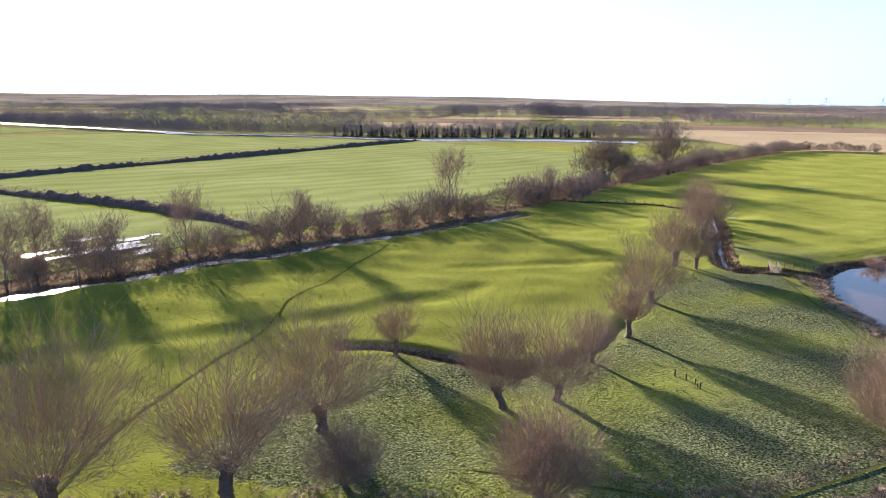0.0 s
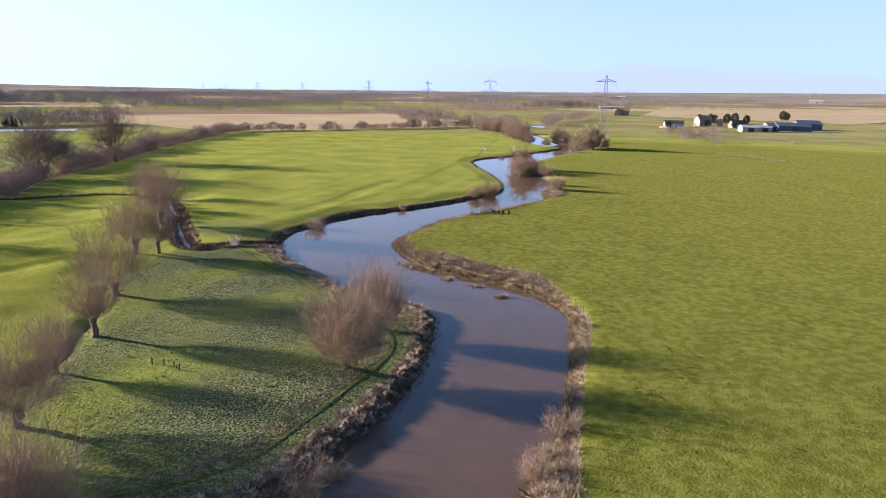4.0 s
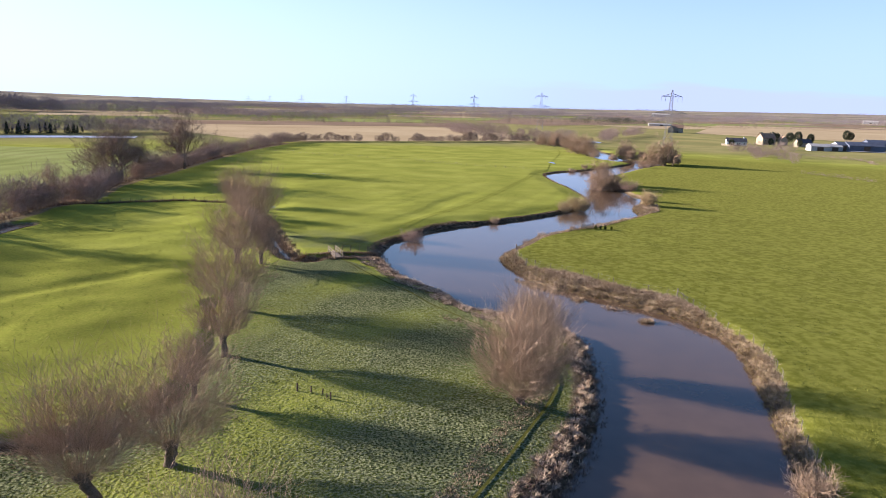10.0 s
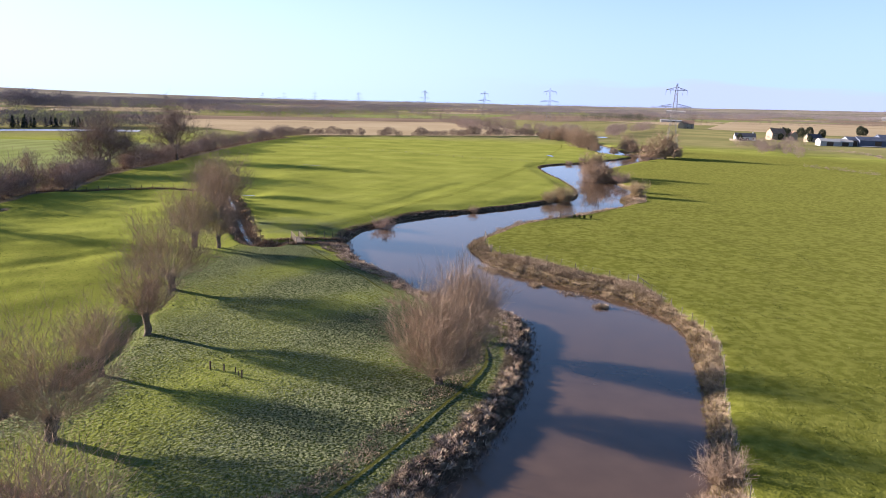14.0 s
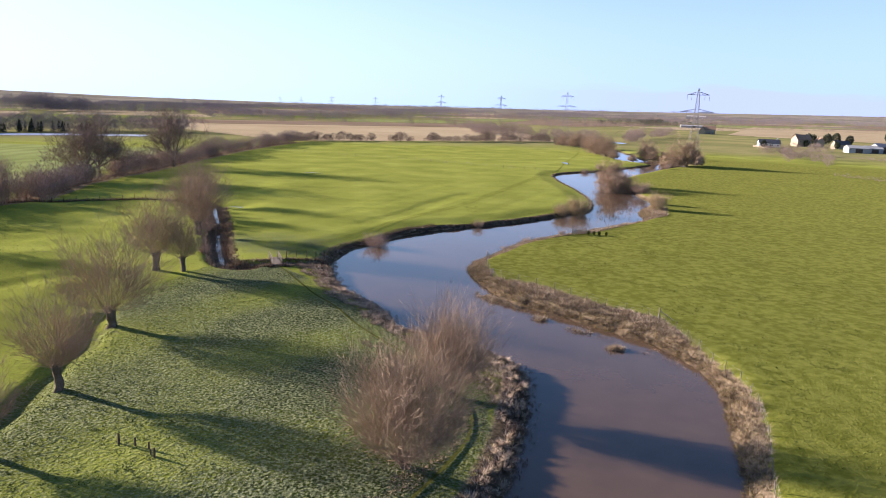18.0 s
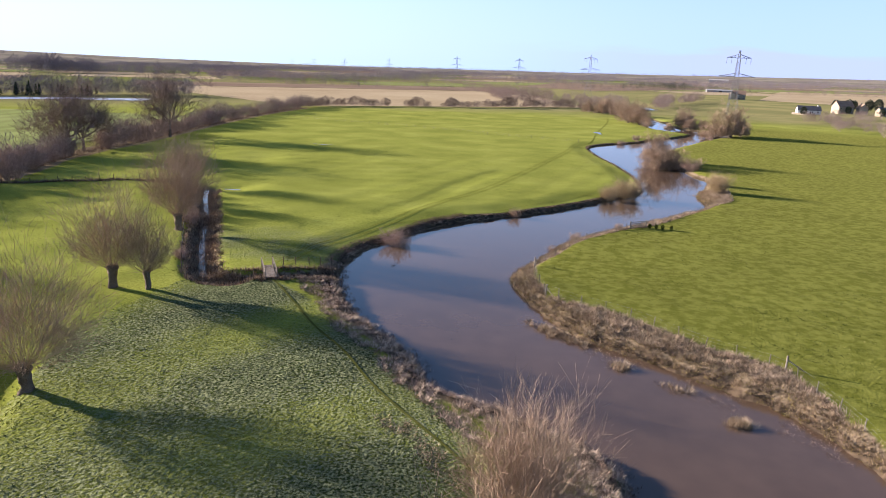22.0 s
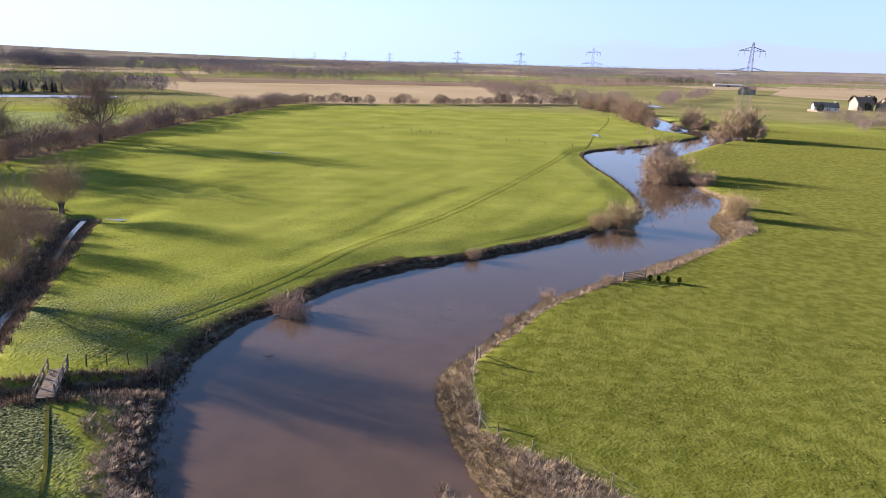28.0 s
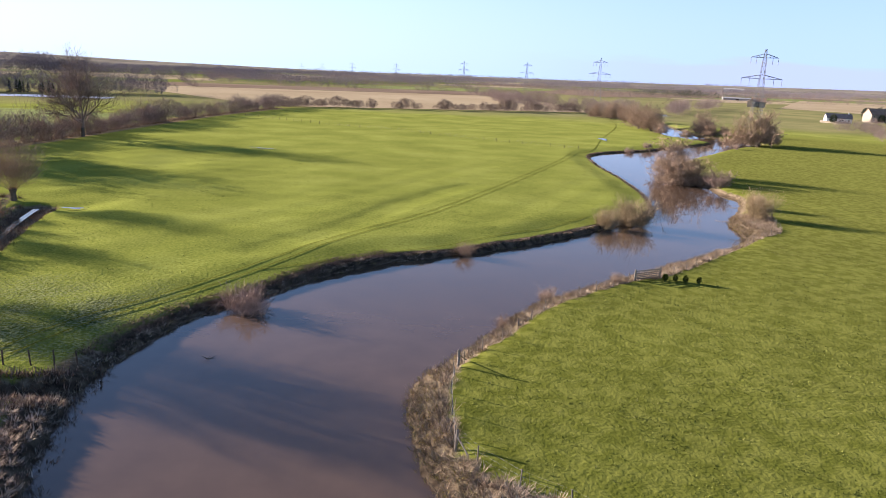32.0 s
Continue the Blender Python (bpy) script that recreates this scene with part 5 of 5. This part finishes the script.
SHALLOWS = np.array([(29.5, 64), (26.5, 70.5), (22.5, 75), (17.5, 79.5), (12.5, 86), (9.5, 91.5), (11.4, 91.8), (15.4, 87.8), (19.2, 84.6), (22.4, 81), (26, 77.5), (28.6, 72.8)])
q = scatter_in(SHALLOWS, 420, 91)
q = q[wavy(q[:, 0], q[:, 1], 7, 15) > -0.35]
growth("water_weed", BRAMBLE, q, 45, 9, (0.12, 0.32), (55, 89), (0.04, 0.09), "dark rotting weed floating in the shallows", 0.6, z=np.full(len(q), WATER_Z + 0.03))

left_near = cut(LEFT_BANK, -2, 112)
left_zone = np.vstack([cut(LEFT_BANK, 5, 109), PATH_LINE[::-1][:-8]])
q = np.vstack([scatter_in(left_zone, 9500, 3), beside(cut(LEFT_BANK, -20, 30), 0.0, 4.5, 1500, 3)])
d = line_distance(q, PATH_LINE, 8)[0]
q = q[(d > 2.2 + 0.5 * wavy(q[:, 0], q[:, 1], 6, 3)) & ~inside(q, RIVER_LOOP)]
growth("bramble", BRAMBLE, q[::2], 45, 17, (0.2, 0.58), (30, 86), (0.025, 0.06), "tangled dead brown stalks on the river bank")
growth("dead_grass", PALE_GRASS, q[1::8], 46, 44, (0.4, 0.85), (35, 86), (0.035, 0.07), "clumps of bleached dead grass on the river bank", 0.3)
q = beside(left_near, -0.9, 0.4, 700, 4)
growth("bank_weed", BRAMBLE, q, 47, 10, (0.2, 0.5), (20, 85), (0.05, 0.1), "dark water weeds along the bank")
left_far = cut(LEFT_BANK, 110, 330)
q = beside(left_far, 0.05, 1.15, 3000, 5)
growth("bramble", BRAMBLE, q, 48, 11, (0.15, 0.4), (20, 82), (0.03, 0.06), "dark dead stalks on the steep cut bank")
q = beside(left_far, 0.5, 1.3, 700, 16)
growth("dead_grass", PALE_GRASS, q, 53, 9, (0.15, 0.4), (20, 80), (0.03, 0.06), "pale dead grass along the top of the cut bank")
q = beside(left_far, -0.3, 0.6, 900, 6)
growth("bank_weed", WEED, q, 49, 8, (0.2, 0.4), (20, 85), (0.03, 0.06), "yellowish weeds at the foot of the bank")
q = np.vstack([beside(GULLY, 0.3, 2.4, 500, 7), beside(GULLY, 0.3, 3.2, 600, 8, -1), beside(SIDE_DITCH, 1.2, 2.8, 700, 9), beside(SIDE_DITCH, 1.2, 2.8, 700, 10, -1)])
q = np.vstack([q, beside(SIDE_DITCH[3:], 0.15, 1.3, 800, 19), beside(SIDE_DITCH[3:], 0.15, 1.3, 800, 20, -1)])
q = q[~inside(q, RIVER_LOOP)]
growth("dead_grass", REED, q[::2], 50, 11, (0.4, 0.9), (15, 80), (0.05, 0.1), "pale dead grass along the ditch")
growth("bramble", BRAMBLE, q[1::2], 51, 12, (0.4, 0.9), (10, 75), (0.05, 0.1), "dead brown stalks along the ditch")
q = np.vstack([beside(HEDGE_STREAM, 1.5, 3.2, 1200, 11), beside(HEDGE[60:], 0, 3.0, 3000, 13, -1), beside(HEDGE, 0, 3.0, 2500, 14, 1)])
q = np.vstack([q, beside(spline([(-103, 157), (-90.5, 160.8), (-79.1, 164.5), (-62, 169.5)]), -0.5, 0.5, 900, 15)])
growth("bramble", BRAMBLE, q, 52, 6, (0.4, 1.2), (10, 70), (0.05, 0.1), "brown undergrowth at the hedge foot")

q = beside(cut(PATH_LINE, 14, 70), 0.5, 2.6, 2200, 22)
q = q[wavy(q[:, 0], q[:, 1], 5, 23) > -0.4]
growth("dead_grass", REED, q, 55, 9, (0.15, 0.4), (30, 85), (0.05, 0.1), "rough tan grass along the trodden path", 0.3)
q = beside(cut(LEFT_BANK, 113, 152), -0.2, 0.8, 700, 24)
growth("dead_grass", PALE_GRASS, q, 56, 12, (0.12, 0.4), (40, 88), (0.04, 0.08), "pale flattened reeds on the ledge below the bank")
q = beside(cut(LEFT_BANK, 112, 150), 0.7, 2.6, 1500, 25)
growth("bramble", BRAMBLE, q, 57, 11, (0.15, 0.38), (25, 82), (0.035, 0.07), "dark brambles on the bank slope")
# grass tufts
rng = np.random.RandomState(77)


def on_grass(q, margin=1.2):
    ok = ~inside(q, RIVER_LOOP) & (line_distance(q, LEFT_BANK)[0] > margin) & (line_distance(q, RIGHT_BANK)[0] > margin)
    return q[ok & (line_distance(q, SIDE_DITCH)[0] > 2.5) & (line_distance(q, GULLY)[0] > 2.0) & (line_distance(q, PATH_LINE)[0] > 0.35)]


q = on_grass(scatter_in(PADDOCK, 20000, 61))
frosty = wavy(q[:, 0], q[:, 1], 30, 8) + rng.normal(size=len(q)) * 0.5
growth("frosty_tuft", FROST, q[frosty > -0.15], 62, 5, (0.12, 0.26), (25, 80), (0.08, 0.16), "frost-pale grass tufts in the paddock", 0.22, "grass")
growth("grass_tuft", TUFT, q[frosty <= -0.15], 63, 5, (0.12, 0.24), (25, 80), (0.08, 0.16), "rough green grass tufts in the paddock", 0.22, "grass")
q = np.vstack([np.stack([rng.uniform(5, 75, 26000), rng.uniform(8, 180, 26000)], 1), np.stack([rng.uniform(30, 70, 7000), rng.uniform(20, 110, 7000)], 1)])
q = q[line_distance(q, FENCE, 40)[1] >= 0]
t = np.interp(q[:, 1], FENCE[:, 1], FENCE[:, 0])
patch = wavy(q[:, 0], q[:, 1], 15, 11) + 0.7 * wavy(q[:, 0], q[:, 1], 5, 12)
q = q[(patch > 0.4) & ~inside(q, RIVER_LOOP) & (line_distance(q, RIGHT_BANK, 12)[0] > 4.5)]
q = q[~inside(q, RIGHT_ZONE)]
growth("grass_tuft", TUFT, q, 64, 5, (0.12, 0.26), (20, 78), (0.07, 0.15), "coarse dull tussocks scattered over the pasture", 0.26, "grass")
q = np.stack([rng.uniform(8, 120, 60000), rng.uniform(5, 230, 60000)], 1)
q = q[(q[:, 0] > np.interp(q[:, 1], FENCE[:, 1], FENCE[:, 0]) + 1.5) & ~inside(q, RIGHT_ZONE) & ~inside(q, RIVER_LOOP)]
q = q[line_distance(q, RIGHT_BANK, 12)[0] > 4.5]
patch = 1.1 * wavy(q[:, 0], q[:, 1], 36, 31) + 0.8 * wavy(q[:, 0], q[:, 1], 7, 32) + 0.5 * rng.normal(size=len(q))
growth("straw_tuft", STRAW, q[patch > 0.6][:14000], 67, 5, (0.1, 0.22), (25, 80), (0.06, 0.13), "straw-coloured worn tufts in patches over the pasture", 0.24, "grass")
growth("dark_tuft", TUFT, q[patch < -1.1][:3000], 68, 9, (0.1, 0.24), (20, 80), (0.07, 0.14), "dark green tussocks dotted over the pasture", 0.2, "grass")
q = on_grass(np.stack([rng.uniform(-112, -36, 16000), rng.uniform(-15, 160, 16000)], 1))[:13000]
growth("grass_tuft", TUFT, q, 65, 3, (0.12, 0.26), (20, 75), (0.08, 0.16), "short grass tufts over the ridged meadow", 0.24, "grass")
q = on_grass(np.stack([rng.uniform(-60, 50, 10000), rng.uniform(108, 260, 10000)], 1))
growth("grass_tuft", TUFT, q, 66, 3, (0.12, 0.24), (20, 75), (0.08, 0.16), "short grass tufts over the smooth meadow", 0.24, "grass")


# ---- trodden lines ----
# trodden grass, darkened further to paint the shade down in the rut
TROD_SHADED = material("trodden_grass_with_rut_shade", (0.045, 0.05, 0.01), (0.10, 0.10, 0.025), 0.8, 0.95, 0.4, 8.0)
WORN = material("worn_grass", (0.07, 0.077, 0.007), (0.15, 0.15, 0.025), 0.8, 0.95, 0.4, 8.0)
strip("path", TROD_SHADED, PATH_LINE, 0.13, lambda x, y: land(x, y) + 0.06, "narrow trodden path through the grass, rut shade in its colour", "path")
for off in (-0.75, 0.75):
    strip("wheel_track", WORN, spline([(-26 + off, 109.5), (-23.6 + off, 119), (-19.6 + off, 128.6), (-14.9 + off, 139), (-10.2 + off, 150), (-5.2 + off, 161), (1.3 + off, 173), (8.3 + off, 189.5), (18 + off, 216), (33.4 + off, 259.5), (41.6 + off, 288)], 1.5), 0.075,
          lambda x, y: land(x, y) + 0.06, "wheel track across the meadow", "track")
strip("path", TROD_SHADED, spline([(-52, -16), (-59.7, -4.8), (-64.4, 3.9), (-69.3, 13.1), (-71.5, 20), (-75.5, 27.8), (-80.7, 35.5), (-84.5, 49), (-96.4, 75.9)], 1.0), 0.13, lambda x, y: land(x, y) + 0.07, "thin trodden path across the meadow", "path")
strip("path", WORN, spline([(-14.5, 138.6), (-9.6, 142.9), (-3.4, 148.5), (5.7, 156.6), (15.5, 166.3), (21, 171.5), (29.5, 183)], 1.5), 0.07, lambda x, y: land(x, y) + 0.06, "faint trodden line along the river bank", "path")
strip("path", WORN, spline([(44, 289), (50.4, 303), (60.1, 344), (79.6, 417), (86.5, 464), (86, 495)], 1.5), 0.12, lambda x, y: land(x, y) + 0.06, "trodden path beyond the bend", "path")


# ---- fences, gate, footbridge ----
def post_mesh(name, mat, h, r, seed=0):
    rng = np.random.RandomState(seed)
    s = Soup()
    s.tubes(np.array([[(0, 0, -0.3), (0.01, 0, h * 0.5), (rng.normal() * 0.03, rng.normal() * 0.03, h), (0, 0, h + 0.02)]]), np.array([[r, r, r * 0.95, r * 0.3]]), 7)
    return s.mesh(name, mat)


def fence(line, spacing, label, mat=GREY_WOOD, h=1.1, r=0.045, wires=(0.35, 0.7, 1.08), skip=None, seed=3):
    """Posts with wires between; each post and each wire is a part."""
    rng = np.random.RandomState(seed)
    ob = tagged(new("fence"), label, "fence")
    kinds = [post_mesh("post", mat, h * k, r, i) for i, k in enumerate((1.0, 0.94, 1.06))]
    pts = along(line, spacing, 0.05, rng)
    z = land(pts[:, 0], pts[:, 1])
    for i, (p, zz) in enumerate(zip(pts, z)):
        if skip is None or not skip(p):
            part("post", kinds[rng.randint(3)], ob, at=pose(p[0], p[1], zz, rng.normal() * 3, rng.normal() * 3, rng.uniform(0, 360)))
    for w in wires:
        s = Soup()
        path = np.column_stack([pts, z + w])
        s.tubes(path[None], np.full((1, len(path)), 0.003), 4)
        part("wire", s.mesh("wire", WIRE), ob)
    return ob


k = int(np.argmin(np.hypot(FENCE[:, 0] - 28.6, FENCE[:, 1] - 143.3)))
j = int(np.argmin(np.hypot(FENCE[:, 0] - 32.1, FENCE[:, 1] - 145.3)))
fence(FENCE[:k + 1], 3.2, "post and wire fence along the reedy river bank")
fence(FENCE[j:], 3.2, "post and wire fence running on from the gate", seed=4)
fence(spline([(-103, 157), (-90.5, 160.8), (-79.1, 164.5), (-67.3, 168.6)]), 2.6, "old post fence across the meadow beside the hedge", DARK_WOOD, 1.15, 0.07)
fence(spline([(-110, 398), (-79, 374), (-57, 358), (-20.6, 340), (8.7, 317), (33.8, 303), (46, 296)]), 5.0, "far post and wire fence across the meadow", DARK_WOOD, 1.15, 0.07, seed=6)
fence(spline([(-35.5, 101), (-31, 101.8), (-26.6, 103.0)]), 2.0, "short wire fence beside the ditch", DARK_WOOD, 1.1, 0.06, seed=7)
fence(spline([(-27, 109), (-22, 110.5), (-16.8, 112.5)]), 1.6, "short fence between footbridge and river", DARK_WOOD, 1.2, 0.06, seed=8)
fence(spline([(-37.2, 104), (-45.5, 126), (-52, 146)]), 3.0, "wire fence along the field ditch", DARK_WOOD, 1.15, 0.06, seed=9)


def brace(a, b, r, name, mat, parent):
    s = Soup()
    beam(s, a, b, r, 6)
    return part(name, s.mesh(name, mat), parent)


corner = tagged(new("straining_post"), "thick corner fence post with a slanting brace", "fence")
part("post", post_mesh("post", WOOD, 1.45, 0.1), corner)
brace((0.05, -0.05, 1.05), (1.1, -1.35, 0.0), 0.05, "brace", WOOD, corner)
stand(corner, 8.9, 103.2)
again(corner, 8.8, 115.4, 120)
again(corner, 29.6, 82.6, 40)


def field_gate(w=3.6, h=1.15):
    ob = tagged(new("field_gate"), "weathered five-barred wooden field gate, closed", "gate")
    for x in (-w / 2 - 0.15, w / 2 + 0.15):
        part("gate_post", post_mesh("gate_post", WOOD, 1.35, 0.1), ob, at=pose(x, 0, 0))
    for z in (0.22, 0.42, 0.63, 0.86, h):
        part("bar", box_mesh("bar", WOOD, -w / 2, w / 2, -0.025, 0.025, z - 0.05, z + 0.05), ob)
    for x in (-w / 2, -w / 6, w / 6, w / 2):
        part("upright", box_mesh("upright", WOOD, x - 0.05, x + 0.05, -0.06, -0.028, 0.12, h + 0.08), ob)
    s = Soup()
    beam(s, (-w / 2, 0.05, 0.2), (w / 2, 0.05, h - 0.05), 0.045)
    part("brace", s.mesh("brace", WOOD), ob)
    return ob


stand(field_gate(), 30.35, 144.3, math.degrees(math.atan2(2.0, 3.5)))


# four dark clumps of unknown kind, modelled as small leafy shrubs
shrub = tagged(new("shrub"), "small dark green clump on the pasture beside the gate", "bush", "shrubs by the gate")
s, r9 = Soup(), np.random.RandomState(19)
d = r9.normal(size=(420, 3))
d /= np.linalg.norm(d, axis=1)[:, None]
c = d * (0.32, 0.32, 0.5) * r9.uniform(0.2, 1.0, (420, 1)) ** 0.5 + (0, 0, 0.55)
o = np.cross(d, r9.normal(size=(420, 3))) * 0.08
s.add(np.stack([c - o, c + o, c + d * 0.16], 1).reshape(-1, 3), np.arange(1260).reshape(-1, 3))
part("foliage", s.mesh("foliage", TUFT), shrub)
s = Soup()
s.tubes(np.array([[(0, 0, -0.1), (0.02, 0, 0.4), (0, 0.02, 0.9)]]), np.array([[0.05, 0.04, 0.02]]), 6)
part("stem", s.mesh("stem", BARK), shrub)
stand(shrub, 32.3, 143.9, 0, 0.85)
for x, y, k in ((33.6, 144.2, 0.75), (34.7, 143.9, 0.8), (36.2, 143.8, 0.75)):
    again(shrub, x, y, x * 70 % 360, k)


def footbridge(length=5.6, width=1.35):
    """A plank bridge along y with a handrail on both sides."""
    ob = tagged(new("footbridge"), "weathered wooden plank footbridge with handrails over the ditch", "bridge")
    for x in (-width / 2 + 0.12, width / 2 - 0.12):
        part("bearer", box_mesh("bearer", DARK_WOOD, x - 0.09, x + 0.09, -length / 2, length / 2, 0.0, 0.22), ob)
    plank = box_mesh("plank", WOOD, -width / 2, width / 2, -0.1, 0.1, 0, 0.05)
    n = int(length / 0.23)
    for i in range(n):
        part("plank", plank, ob, at=pose(0, -length / 2 + 0.12 + i * 0.23, 0.225, 0, 0, rng.normal() * 0.6))
    for x in (-width / 2 - 0.05, width / 2 + 0.05):
        for y in (-length / 2 + 0.1, -length / 6, length / 6, length / 2 - 0.1):
            part("post", box_mesh("post", WOOD, x - 0.06, x + 0.06, y - 0.06, y + 0.06, -0.1, 1.32), ob)
        for z in (0.75, 1.26):
            part("rail", box_mesh("rail", WOOD, x - 0.035, x + 0.035, -length / 2, length / 2, z - 0.05, z + 0.05), ob)
    return ob


fb = footbridge()
fb.matrix_basis = pose(-26.5, 105.7, 0.45, 0, 0, 20)

stump = tagged(new("wooden_post"), "short dark old wooden post in the grass", "post", "old posts in the paddock")
part("shaft", post_mesh("shaft", DARK_WOOD, 0.95, 0.11, 5), stump)
stand(stump, -23.5, 42.9, 0, 0.85)
for x, y, s in ((-22.1, 42.6, 0.7), (-20.9, 42.2, 0.6), (-20.0, 41.0, 0.75), (-20.4, 41.3, 0.5)):
    again(stump, x, y, x * 50, s)

# single bushes by the water
bank_bush = stand(thicket(71, 3.2, 2.6, 60, TWIGS, "river_bush", "dense bare bush leaning over the river", "river bushes", 8, 0.022, 0.012), -12.2, 128.5, 0, 1.05)
red_bush = stand(thicket(72, 2.2, 1.3, 55, POLES, "river_bush", "small reddish bare bush at the water's edge", "river bushes", 8, 0.013, 0.006), 9.0, 155.3)
wide_bush = stand(thicket(73, 4.6, 3.0, 90, WEED_POLES, "river_bush", "wide bare sallow bush on the point of the bank", "river bushes", 10, 0.025, 0.012), 37.3, 182.5, 0, 1.1)
for ob, x, y, s in ((wide_bush, 32, 178.6, 0.75), (red_bush, -4.5, 17.5, 1.5), (red_bush, -2.5, 20.5, 1.1), (red_bush, 19.6, 26.5, 1.3), (red_bush, 15.2, 18.5, 1.2), (red_bush, 17.0, 22.0, 0.8), (red_bush, 18.4, 138.6, 0.8),
                    (red_bush, 12.8, 128.5, 0.6), (wide_bush, 60.3, 188.5, 0.95), (wide_bush, 64, 199, 0.6), (bank_bush, 66.5, 228, 1.25), (bank_bush, 62, 303, 0.7), (bank_bush, -49.6, 138, 1.0), (bank_bush, -54, 150, 1.1), (bank_bush, -56.6, 157, 0.9), (bank_bush, -46.5, 131, 0.8),
                    (bank_bush, -40, 111, 0.5), (red_bush, 26.5, 142.6, 0.6), (bank_bush, 71, 316, 0.7), (bank_bush, 104, 322, 0.6)):
    again(ob, x, y, x * 41 % 360, s)
root = tagged(new("fallen_root"), "dark fallen root plate at the water's edge", "debris")
s = Soup()
r8 = np.random.RandomState(8)
p0 = np.zeros((26, 4, 3))
w = r8.normal(size=(26, 1, 3)) * (0.9, 0.7, 0.5) + (0, 0, 0.35)
p0 = w * np.linspace(0, 1, 4)[None, :, None] + r8.normal(size=(26, 4, 3)) * 0.06
s.tubes(p0, np.linspace(0.13, 0.03, 4)[None] * np.ones((26, 1)), 5)
part("root", s.mesh("root", MUD), root)
root.matrix_basis = pose(14.6, 16.0, -0.75)
snag = tagged(new("branch"), "dead branch poking out of the river", "debris")
s = Soup()
s.tubes(p0[:6] * 0.3, np.linspace(0.04, 0.012, 4)[None] * np.ones((6, 1)), 4)
part("twig", s.mesh("twig", MUD), snag)
snag.matrix_basis = pose(-11.5, 116.5, WATER_Z - 0.05)
